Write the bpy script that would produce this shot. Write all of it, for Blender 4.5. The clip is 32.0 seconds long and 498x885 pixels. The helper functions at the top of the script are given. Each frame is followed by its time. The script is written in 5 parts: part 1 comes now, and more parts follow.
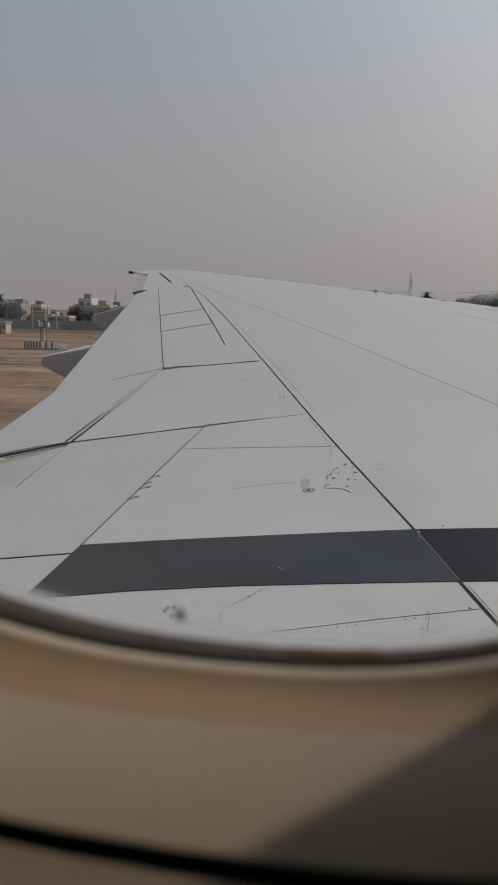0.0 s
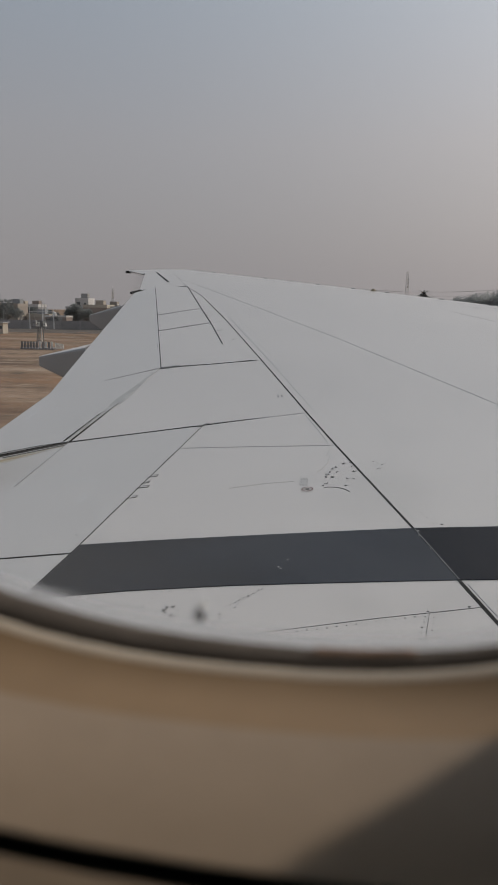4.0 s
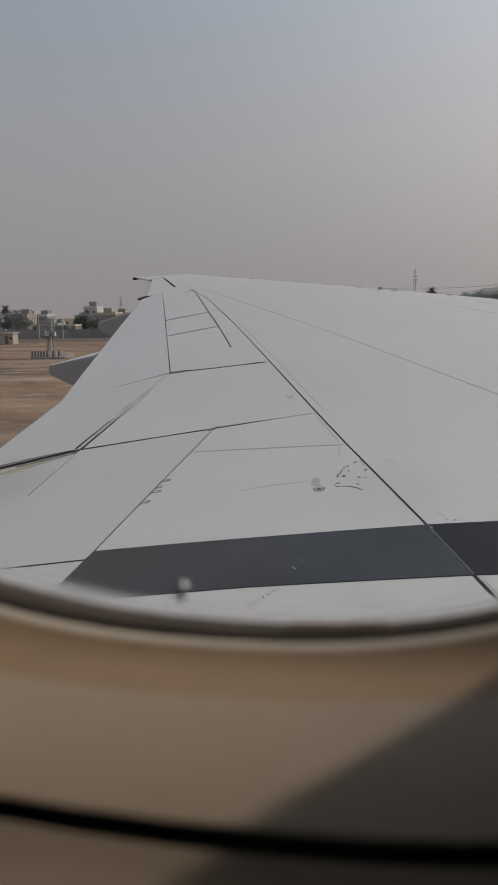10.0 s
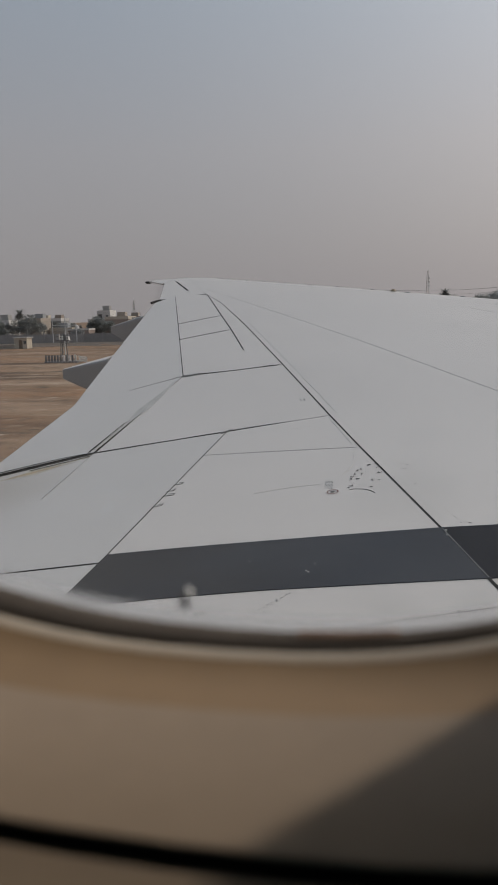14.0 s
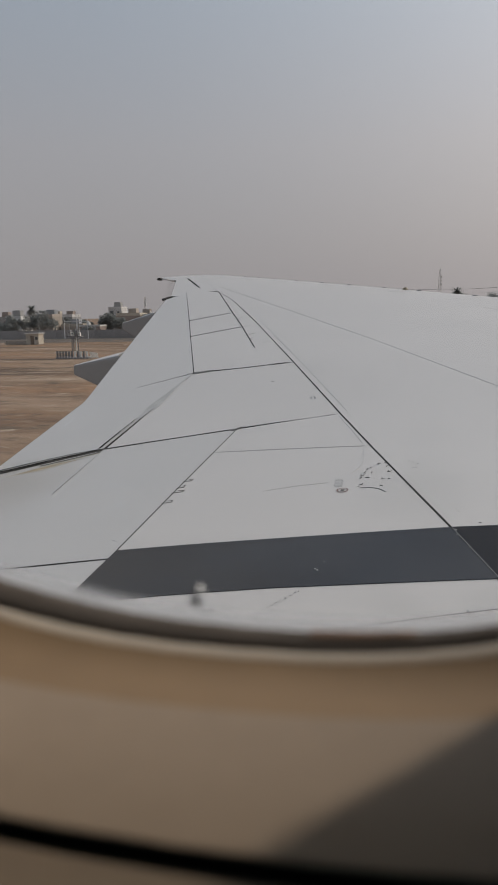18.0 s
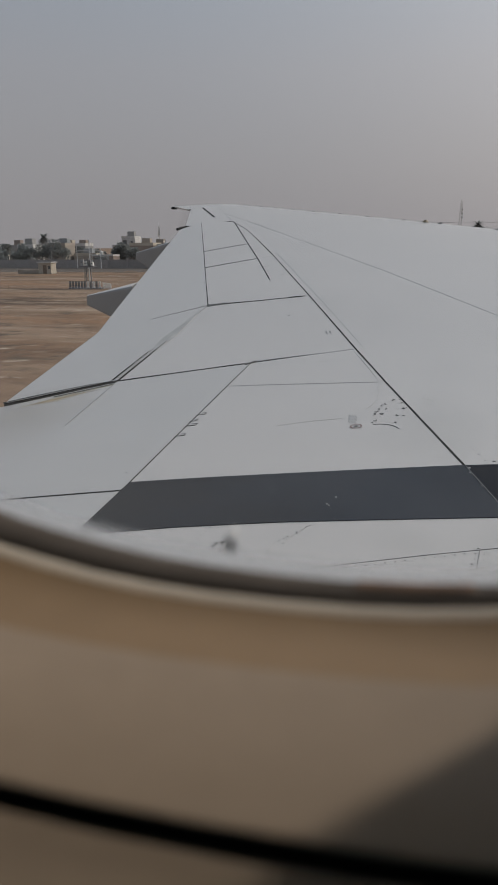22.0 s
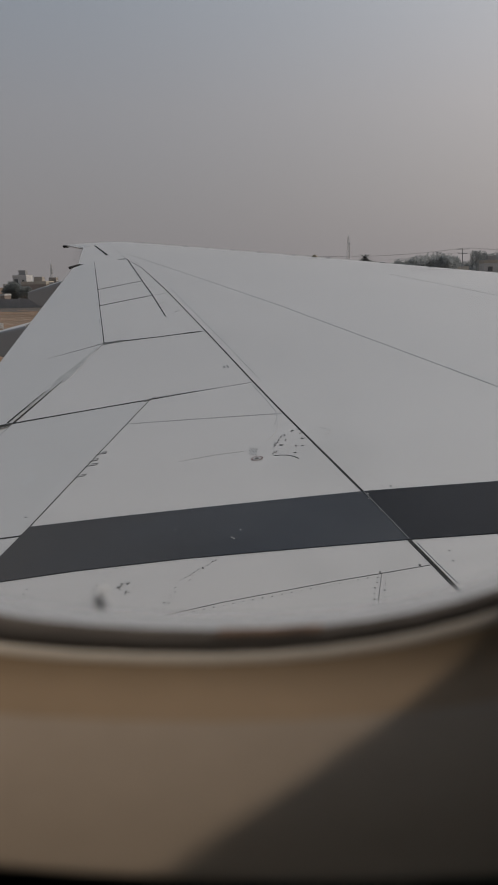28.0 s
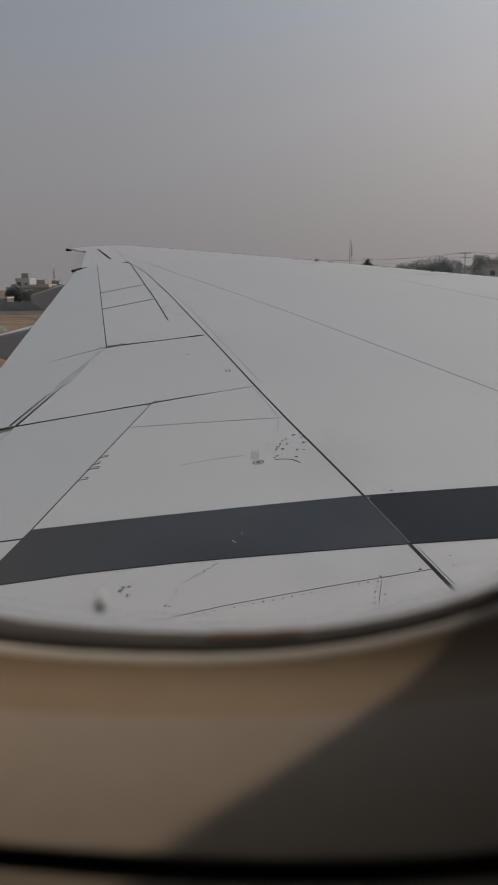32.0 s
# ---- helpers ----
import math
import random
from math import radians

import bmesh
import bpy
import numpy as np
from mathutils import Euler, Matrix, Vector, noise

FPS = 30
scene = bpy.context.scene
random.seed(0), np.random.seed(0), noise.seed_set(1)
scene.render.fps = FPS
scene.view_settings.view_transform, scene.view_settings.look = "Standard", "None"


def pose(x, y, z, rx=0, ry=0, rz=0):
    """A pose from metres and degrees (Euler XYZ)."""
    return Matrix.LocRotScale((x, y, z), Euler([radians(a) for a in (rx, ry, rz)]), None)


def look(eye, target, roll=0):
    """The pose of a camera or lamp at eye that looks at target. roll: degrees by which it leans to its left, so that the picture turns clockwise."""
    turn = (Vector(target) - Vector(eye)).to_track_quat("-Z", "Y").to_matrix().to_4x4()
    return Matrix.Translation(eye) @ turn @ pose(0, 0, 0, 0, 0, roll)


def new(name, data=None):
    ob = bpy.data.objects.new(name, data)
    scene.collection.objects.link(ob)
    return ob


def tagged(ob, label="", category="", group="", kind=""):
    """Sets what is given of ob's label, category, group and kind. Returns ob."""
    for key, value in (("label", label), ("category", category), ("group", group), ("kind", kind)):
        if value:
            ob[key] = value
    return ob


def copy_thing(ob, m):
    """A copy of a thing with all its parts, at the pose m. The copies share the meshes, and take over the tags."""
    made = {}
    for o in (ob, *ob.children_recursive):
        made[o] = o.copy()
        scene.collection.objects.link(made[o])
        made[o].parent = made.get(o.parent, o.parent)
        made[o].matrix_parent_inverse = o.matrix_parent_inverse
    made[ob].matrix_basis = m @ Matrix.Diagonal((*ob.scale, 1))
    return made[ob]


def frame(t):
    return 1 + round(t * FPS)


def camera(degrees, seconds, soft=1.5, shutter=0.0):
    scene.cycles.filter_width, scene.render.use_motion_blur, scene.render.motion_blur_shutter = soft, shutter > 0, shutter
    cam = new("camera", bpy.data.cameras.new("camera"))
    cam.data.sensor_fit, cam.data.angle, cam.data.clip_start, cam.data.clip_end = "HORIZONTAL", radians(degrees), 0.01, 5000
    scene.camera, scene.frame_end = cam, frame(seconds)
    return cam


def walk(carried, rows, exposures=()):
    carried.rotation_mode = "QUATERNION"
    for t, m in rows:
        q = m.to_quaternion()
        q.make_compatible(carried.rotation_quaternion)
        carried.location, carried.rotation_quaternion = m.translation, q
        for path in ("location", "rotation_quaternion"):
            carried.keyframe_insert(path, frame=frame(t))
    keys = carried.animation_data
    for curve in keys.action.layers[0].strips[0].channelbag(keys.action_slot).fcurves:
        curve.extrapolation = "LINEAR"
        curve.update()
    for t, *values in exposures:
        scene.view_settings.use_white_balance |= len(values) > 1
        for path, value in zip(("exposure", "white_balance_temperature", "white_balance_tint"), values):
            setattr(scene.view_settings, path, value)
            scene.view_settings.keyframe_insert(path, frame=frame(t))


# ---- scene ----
cam = camera(35.85, 32.0)
cam.data.dof.use_dof, cam.data.dof.focus_distance, cam.data.dof.aperture_fstop = True, 3.6, 21.0
PATH = [
    (0, (0.0031, -0.0037, 5.9995), (-1.372, 9.763, 4.324), 1.00),
    (0.5, (-0.0008, -0.0022, 5.9988), (-1.371, 9.763, 4.298), 0.94),
    (1, (0.0016, -0.0019, 5.9979), (-1.347, 9.767, 4.304), 1.05),
    (1.5, (-0.0009, -0.0000, 5.9977), (-1.339, 9.766, 4.293), 1.38),
    (2, (-0.0008, -0.0024, 5.9984), (-1.322, 9.770, 4.317), 1.48),
    (2.5, (-0.0058, -0.0058, 6.0024), (-1.303, 9.772, 4.327), 2.01),
    (4.5, (0.0007, 0.0044, 5.9949), (-1.366, 9.763, 4.318), 0.31),
    (5, (0.0051, 0.0027, 5.9946), (-1.388, 9.762, 4.344), -0.15),
    (5.5, (0.0042, 0.0019, 5.9938), (-1.416, 9.764, 4.340), -0.50),
    (6, (0.0057, 0.0021, 5.9937), (-1.426, 9.759, 4.344), -0.72),
    (6.5, (0.0037, -0.0010, 5.9949), (-1.431, 9.758, 4.365), -0.83),
    (7, (0.0032, 0.0014, 5.9944), (-1.439, 9.755, 4.360), -0.72),
    (7.5, (0.0023, 0.0020, 5.9956), (-1.446, 9.762, 4.364), -0.30),
    (8, (0.0032, 0.0040, 5.9935), (-1.455, 9.768, 4.365), -0.14),
    (8.5, (0.0055, 0.0004, 5.9938), (-1.459, 9.757, 4.366), -0.31),
    (9, (0.0048, 0.0023, 5.9925), (-1.469, 9.760, 4.367), -0.66),
    (9.5, (0.0051, -0.0002, 5.9940), (-1.484, 9.739, 4.329), -1.01),
    (10, (0.0060, -0.0023, 5.9935), (-1.493, 9.747, 4.345), -1.09),
    (10.5, (0.0051, 0.0020, 5.9934), (-1.515, 9.749, 4.346), -0.93),
    (11, (0.0048, 0.0021, 5.9950), (-1.537, 9.745, 4.351), -0.69),
    (11.5, (0.0051, 0.0013, 5.9940), (-1.560, 9.746, 4.376), -0.68),
    (12, (0.0065, 0.0009, 5.9930), (-1.580, 9.744, 4.387), -0.92),
    (12.5, (0.0054, 0.0010, 5.9929), (-1.591, 9.737, 4.383), -1.01),
    (13, (0.0062, 0.0003, 5.9933), (-1.609, 9.738, 4.386), -1.33),
    (13.5, (0.0077, 0.0011, 5.9925), (-1.629, 9.732, 4.394), -1.51),
    (14, (0.0065, 0.0039, 5.9921), (-1.660, 9.729, 4.387), -1.44),
    (14.5, (0.0041, 0.0035, 5.9934), (-1.699, 9.720, 4.367), -1.20),
    (16.5, (0.0069, 0.0016, 5.9926), (-1.721, 9.715, 4.375), -1.17),
    (17, (0.0060, 0.0007, 5.9944), (-1.712, 9.717, 4.380), -0.84),
    (17.5, (0.0059, 0.0064, 5.9921), (-1.725, 9.720, 4.360), -0.77),
    (18, (0.0053, 0.0062, 5.9914), (-1.788, 9.703, 4.357), -1.02),
    (18.5, (0.0053, 0.0104, 5.9895), (-1.878, 9.693, 4.333), -1.37),
    (19, (0.0053, 0.0104, 5.9888), (-1.921, 9.691, 4.325), -1.64),
    (19.5, (0.0023, 0.0138, 5.9882), (-1.955, 9.655, 4.203), -1.75),
    (20, (0.0001, 0.0136, 5.9893), (-2.002, 9.623, 4.118), -1.55),
    (20.5, (-0.0017, 0.0196, 5.9879), (-2.066, 9.549, 3.759), -1.37),
    (21, (-0.0028, 0.0213, 5.9874), (-2.076, 9.520, 3.600), -0.85),
    (21.5, (-0.0034, 0.0205, 5.9876), (-2.065, 9.494, 3.549), -0.66),
    (22, (-0.0030, 0.0209, 5.9878), (-1.932, 9.523, 3.520), -0.23),
    (22.5, (-0.0031, 0.0207, 5.9874), (-1.770, 9.550, 3.461), 0.17),
    (23, (-0.0214, 0.0092, 6.0044), (-1.886, 9.556, 3.685), 2.96),
    (23.5, (-0.0186, 0.0154, 5.9993), (-2.336, 9.511, 3.836), 3.54),
    (24, (-0.0104, 0.0022, 6.0164), (-1.968, 9.566, 3.826), 3.77),
    (24.5, (-0.0040, 0.0173, 6.0083), (-1.222, 9.721, 3.898), 1.13),
    (25, (-0.0097, 0.0228, 5.9988), (-1.134, 9.731, 3.858), 0.19),
    (25.5, (-0.0003, 0.0099, 6.0013), (-0.900, 9.761, 3.946), 0.04),
    (26, (0.0047, 0.0090, 6.0007), (-0.774, 9.773, 3.943), -0.23),
    (26.5, (0.0057, 0.0081, 6.0018), (-0.715, 9.770, 3.932), -0.38),
    (28.5, (0.0089, 0.0118, 5.9948), (-0.689, 9.786, 3.950), -1.71),
    (29, (0.0107, 0.0095, 5.9958), (-0.685, 9.789, 3.974), -1.96),
    (29.5, (0.0097, 0.0037, 5.9992), (-0.691, 9.784, 3.979), -1.79),
    (30, (0.0098, 0.0043, 6.0009), (-0.696, 9.778, 3.971), -1.67),
    (30.5, (0.0100, 0.0026, 6.0023), (-0.707, 9.772, 3.973), -1.30),
    (31, (0.0079, 0.0047, 6.0001), (-0.721, 9.776, 3.957), -0.98),
    (31.5, (0.0095, 0.0010, 6.0018), (-0.718, 9.771, 3.968), -1.01),
    (32, (0.0105, 0.0009, 6.0007), (-0.710, 9.778, 3.987), -1.17),
]
EXPOSURES = [(0, -0.05, 6500, 10), (5, 0.0, 6500, 10), (14, 0.0, 6500, 10), (19, 0.13, 6500, 10), (21, 0.05, 6330, 9), (22.5, 0.0, 6330, 9), (23, 0.0, 6380, 9), (24, 0.2, 6500, 10), (24.5, -0.08, 6500, 10), (25, -0.14, 6500, 10), (26, -0.23, 6480, 10), (30, -0.26, 6450, 10), (32, -0.26, 6450, 10)]
walk(cam, [(t, look(eye, target, roll)) for t, eye, target, roll in PATH], EXPOSURES)

# ---------------------------------------------------------------- world, sun
SUN_AZ, SUN_EL = 51.1, 37.0
CABIN_FILL = 2.5
world = bpy.data.worlds.new("hazy_sky")
scene.world = world
world.use_nodes = True
wn, wl = world.node_tree.nodes, world.node_tree.links
wn.clear()
w_out = wn.new("ShaderNodeOutputWorld")
w_bg = wn.new("ShaderNodeBackground")
w_sky = wn.new("ShaderNodeTexSky")
w_sky.sky_type = "NISHITA"
w_sky.sun_disc = False
w_sky.sun_elevation, w_sky.sun_rotation = radians(SUN_EL), radians(SUN_AZ)
w_sky.dust_density, w_sky.air_density, w_sky.ozone_density = 7.0, 1.2, 1.0
w_co = wn.new("ShaderNodeTexCoord")
w_sep = wn.new("ShaderNodeSeparateXYZ")
w_ramp = wn.new("ShaderNodeValToRGB")
w_mix = wn.new("ShaderNodeMix")
w_mix.data_type = "RGBA"
w_haze = wn.new("ShaderNodeValToRGB")
w_mul = wn.new("ShaderNodeVectorMath")
w_mul.operation = "SCALE"
w_mul.inputs["Scale"].default_value = 10.0
wl.new(w_co.outputs["Generated"], w_sep.inputs[0])
wl.new(w_sep.outputs["Z"], w_ramp.inputs[0])
wl.new(w_sep.outputs["Z"], w_haze.inputs[0])
w_ramp.color_ramp.elements[0].color, w_ramp.color_ramp.elements[0].position = (0.93, 0.93, 0.93, 1), 0.0
w_ramp.color_ramp.elements[1].color, w_ramp.color_ramp.elements[1].position = (0.76, 0.76, 0.76, 1), 0.7
w_haze.color_ramp.elements[0].color, w_haze.color_ramp.elements[0].position = (0.330, 0.306, 0.308, 1), 0.0
w_haze.color_ramp.elements[1].color, w_haze.color_ramp.elements[1].position = (0.292, 0.360, 0.435, 1), 0.48
w_mid = w_haze.color_ramp.elements.new(0.20)
w_mid.color = (0.352, 0.345, 0.363, 1)
# forward scattering: the haze brightens smoothly towards the sun
sun_unit = (math.sin(radians(SUN_AZ)) * math.cos(radians(SUN_EL)), math.cos(radians(SUN_AZ)) * math.cos(radians(SUN_EL)), math.sin(radians(SUN_EL)))
w_dot, w_max, w_pow, w_gain, w_glow = (wn.new(k) for k in ("ShaderNodeVectorMath", "ShaderNodeMath", "ShaderNodeMath", "ShaderNodeMath", "ShaderNodeVectorMath"))
w_dot.operation, w_max.operation, w_pow.operation, w_gain.operation, w_glow.operation = "DOT_PRODUCT", "MAXIMUM", "POWER", "MULTIPLY_ADD", "SCALE"
w_dot.inputs[1].default_value = sun_unit
w_max.inputs[1].default_value, w_pow.inputs[1].default_value = 0.0, 4.0
w_gain.inputs[1].default_value, w_gain.inputs[2].default_value = 1.46, 0.895
wl.new(w_co.outputs["Generated"], w_dot.inputs[0])
wl.new(w_dot.outputs["Value"], w_max.inputs[0])
wl.new(w_max.outputs[0], w_pow.inputs[0])
wl.new(w_pow.outputs[0], w_gain.inputs[0])
wl.new(w_haze.outputs[0], w_glow.inputs[0])
wl.new(w_gain.outputs[0], w_glow.inputs["Scale"])
w_tint, w_warm, w_near = wn.new("ShaderNodeVectorMath"), wn.new("ShaderNodeMix"), wn.new("ShaderNodeMapRange")
w_tint.operation, w_warm.data_type = "MULTIPLY", "RGBA"
w_near.inputs[1].default_value, w_near.inputs[2].default_value = 0.45, 0.80
w_warm.inputs[6].default_value, w_warm.inputs[7].default_value = (0.990, 1.0, 1.012, 1), (1.035, 1.005, 0.985, 1)
wl.new(w_max.outputs[0], w_near.inputs[0])
wl.new(w_near.outputs[0], w_warm.inputs[0])
wl.new(w_glow.outputs[0], w_tint.inputs[0])
wl.new(w_warm.outputs[2], w_tint.inputs[1])
wl.new(w_tint.outputs[0], w_mul.inputs[0])
wl.new(w_ramp.outputs[0], w_mix.inputs[0])
wl.new(w_sky.outputs[0], w_mix.inputs[6])
wl.new(w_mul.outputs[0], w_mix.inputs[7])
wl.new(w_mix.outputs[2], w_bg.inputs[0])
w_bg.inputs[1].default_value = 0.107
wl.new(w_bg.outputs[0], w_out.inputs[0])

sun_data = bpy.data.lights.new("sun", "SUN")
sun_data.energy, sun_data.angle, sun_data.color = 1.85, radians(1.2), (1.0, 0.93, 0.84)
sun = new("sun", sun_data)
sun_way = Vector((math.sin(radians(SUN_AZ)) * math.cos(radians(SUN_EL)), math.cos(radians(SUN_AZ)) * math.cos(radians(SUN_EL)), math.sin(radians(SUN_EL))))
sun.matrix_world = look(sun_way * 60, (0, 0, 0))


# ---------------------------------------------------------------- materials
def material(name, colour, rough=0.5, metal=0.0, vary=0.08, scale=3.0, fine=40.0, bump=0.0, stretch=(1, 1, 1), spec=0.5, random_tone=0.0, second=None, coat=0.0):
    """A procedural surface: a base colour varied at a coarse and a fine scale, with optional relief and per-object tone."""
    m = bpy.data.materials.new(name)
    m.use_nodes = True
    n, l = m.node_tree.nodes, m.node_tree.links
    b = n["Principled BSDF"]
    b.inputs["Roughness"].default_value = rough
    b.inputs["Metallic"].default_value = metal
    b.inputs["Specular IOR Level"].default_value = spec
    b.inputs["Coat Weight"].default_value = coat
    co = n.new("ShaderNodeTexCoord")
    mp = n.new("ShaderNodeMapping")
    mp.inputs["Scale"].default_value = stretch
    l.new(co.outputs["Object"], mp.inputs[0])
    big, small = n.new("ShaderNodeTexNoise"), n.new("ShaderNodeTexNoise")
    for t, s, d in ((big, scale, 4.0), (small, fine, 6.0)):
        t.inputs["Scale"].default_value, t.inputs["Detail"].default_value = s, d
        l.new(mp.outputs[0], t.inputs["Vector"])
    add = n.new("ShaderNodeMath")
    add.operation = "MULTIPLY_ADD"
    l.new(small.outputs["Fac"], add.inputs[0])
    add.inputs[1].default_value = 0.5
    l.new(big.outputs["Fac"], add.inputs[2])
    ramp = n.new("ShaderNodeMapRange")
    ramp.inputs[1].default_value, ramp.inputs[2].default_value = 0.45, 1.05
    l.new(add.outputs[0], ramp.inputs[0])
    mix = n.new("ShaderNodeMix")
    mix.data_type = "RGBA"
    low = second or tuple(c * (1 - vary) for c in colour)
    high = colour if second else tuple(min(1, c * (1 + vary)) for c in colour)
    mix.inputs[6].default_value, mix.inputs[7].default_value = (*low, 1), (*high, 1)
    l.new(ramp.outputs[0], mix.inputs[0])
    last = mix.outputs[2]
    if random_tone:
        info = n.new("ShaderNodeObjectInfo")
        tone = n.new("ShaderNodeMapRange")
        tone.inputs[3].default_value, tone.inputs[4].default_value = 1 - random_tone, 1 + random_tone
        l.new(info.outputs["Random"], tone.inputs[0])
        by = n.new("ShaderNodeVectorMath")
        by.operation = "SCALE"
        l.new(last, by.inputs[0])
        l.new(tone.outputs[0], by.inputs["Scale"])
        last = by.outputs[0]
    l.new(last, b.inputs["Base Color"])
    if bump:
        bp = n.new("ShaderNodeBump")
        bp.inputs["Strength"].default_value, bp.inputs["Distance"].default_value = bump, 0.02
        l.new(add.outputs[0], bp.inputs["Height"])
        l.new(bp.outputs[0], b.inputs["Normal"])
    return m


WING_WHITE = material("wing_paint", (0.520, 0.480, 0.450), 0.30, vary=0.06, scale=0.55, fine=9.0, stretch=(0.35, 1, 1), spec=0.6)
FLAP_WHITE = material("flap_paint", (0.486, 0.456, 0.432), 0.30, vary=0.05, scale=0.6, fine=7.0, stretch=(0.3, 1, 1), spec=0.6)
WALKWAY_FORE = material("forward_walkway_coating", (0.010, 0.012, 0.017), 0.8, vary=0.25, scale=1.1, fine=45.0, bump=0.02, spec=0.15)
WALKWAY = material("walkway_coating", (0.030, 0.0342, 0.0425), 0.75, vary=0.30, scale=1.1, fine=45.0, bump=0.02, spec=0.2)
SEAL = material("seal_rubber", (0.050, 0.048, 0.045), 0.85, scale=2.2, fine=18.0, spec=0.1, second=(0.008, 0.008, 0.008))
SEAL_WORN = material("worn_seal_rubber", (0.21, 0.197, 0.183), 0.7, vary=0.3, scale=4.0, fine=30.0, spec=0.2)
CREAM_STRIP = material("aged_cream_strip", (0.43, 0.38, 0.30), 0.6, vary=0.2, scale=8.0, fine=40.0)
SEAL_GREY = material("grey_sealant", (0.30, 0.295, 0.285), 0.6, vary=0.2, scale=3.0, fine=20.0)
STAIN = material("grease_stain", (0.37, 0.36, 0.345), 0.6, vary=0.3, scale=5.0, fine=25.0, spec=0.2)
STAIN_BROWN = material("brown_stain", (0.30, 0.235, 0.15), 0.6, vary=0.25, scale=6.0, fine=30.0)
GRIME = material("brown_grime", (0.33, 0.255, 0.16), 0.7, vary=0.25, scale=9.0, fine=40.0)
GRIME_THIN = material("thin_brown_grime", (0.41, 0.365, 0.30), 0.7, vary=0.15, scale=9.0, fine=40.0)
SMEAR_THIN = material("thin_grease_film", (0.405, 0.388, 0.372), 0.5, vary=0.2, scale=5.0, fine=25.0, spec=0.3)
FAINT = material("faint_joint", (0.455, 0.435, 0.418), 0.5, vary=0.1, scale=3.0, fine=20.0)
# Darker than the wing white to carry the shade on the fairing sides.
FAIRING = material("fairing_paint", (0.345, 0.33, 0.313), 0.5, vary=0.07, scale=1.0, fine=9.0)
WORN_INK = material("worn_ink", (0.085, 0.08, 0.075), 0.6, vary=0.5, scale=12.0, fine=90.0)
FASTENER = material("fastener_paint", (0.20, 0.19, 0.18), 0.6, vary=0.4, scale=25.0, fine=120.0)
PATCH_BROWN = material("worn_brown_seal", (0.19, 0.11, 0.065), 0.7, vary=0.35, scale=60.0, fine=300.0, spec=0.2)
BAND_SEAM = material("walkway_seam", (0.17, 0.17, 0.17), 0.7, vary=0.3, scale=6.0, fine=40.0, spec=0.2)
MARK_INK = material("marking_ink", (0.055, 0.053, 0.05), 0.6, vary=0.25, scale=20.0, fine=120.0)
BEIGE = material("beige_reveal_plastic", (0.362, 0.268, 0.186), 0.5, vary=0.07, scale=9.0, fine=160.0, bump=0.04, spec=0.35)
TAN_LIP = material("tan_reveal_lip", (0.328, 0.214, 0.117), 0.55, vary=0.10, scale=12.0, fine=120.0, spec=0.35)
SILVER = material("satin_trim", (0.60, 0.50, 0.39), 0.45, metal=0.0, vary=0.08, scale=20.0, fine=120.0)
RUBBER = material("window_gasket_rubber", (0.118, 0.098, 0.083), 0.9, spec=0.05, vary=0.25, scale=15.0, fine=90.0)
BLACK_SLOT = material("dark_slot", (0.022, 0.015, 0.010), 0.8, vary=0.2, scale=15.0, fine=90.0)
CABIN = material("cabin_panel", (0.40, 0.36, 0.31), 0.6, vary=0.06, scale=4.0, fine=80.0)
CARPET = material("cabin_floor", (0.06, 0.06, 0.07), 0.9, vary=0.2, scale=8.0, fine=200.0)
HULL = material("fuselage_paint", (0.72, 0.72, 0.71), 0.35, vary=0.03, scale=1.0, fine=10.0)
# Distance haze is put into the wall, house and window tones below.
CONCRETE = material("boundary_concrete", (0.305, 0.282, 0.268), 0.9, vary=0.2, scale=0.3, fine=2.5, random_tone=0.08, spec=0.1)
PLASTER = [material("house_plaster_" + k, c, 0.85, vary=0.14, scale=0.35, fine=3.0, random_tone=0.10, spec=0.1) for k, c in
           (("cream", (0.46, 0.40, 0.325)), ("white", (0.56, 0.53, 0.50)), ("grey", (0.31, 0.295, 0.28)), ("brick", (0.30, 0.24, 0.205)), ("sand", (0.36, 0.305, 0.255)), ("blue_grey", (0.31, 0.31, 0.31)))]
ROOF_GREY = material("flat_roof", (0.30, 0.28, 0.26), 0.9, vary=0.2, scale=0.4, fine=3.0)
DARK_GLASS = material("house_window_glass", (0.085, 0.085, 0.085), 0.3, vary=0.3, scale=2.0, fine=9.0)
FRAME_PAINT = material("window_frame_paint", (0.40, 0.37, 0.33), 0.6, vary=0.1)
DOOR_WOOD = material("door_wood", (0.18, 0.13, 0.09), 0.6, vary=0.2)
TANK = material("water_tank_plastic", (0.16, 0.17, 0.185), 0.5, vary=0.15)
TANK_PALE = material("pale_water_tank", (0.60, 0.59, 0.56), 0.6, vary=0.08)
BARK = material("bark", (0.20, 0.175, 0.15), 0.9, vary=0.3, scale=2.0, fine=14.0, bump=0.4)
# Foliage tones lifted well above leaf green to carry the distance haze.
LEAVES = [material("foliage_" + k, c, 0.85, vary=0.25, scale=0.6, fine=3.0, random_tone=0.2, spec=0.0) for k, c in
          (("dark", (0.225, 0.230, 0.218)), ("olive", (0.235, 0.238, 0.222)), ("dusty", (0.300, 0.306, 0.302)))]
# Raised in tone to stand for distance haze on far poles.
STEEL = material("galvanised_steel", (0.36, 0.35, 0.34), 0.55, metal=0.4, vary=0.15, scale=1.0, fine=8.0)


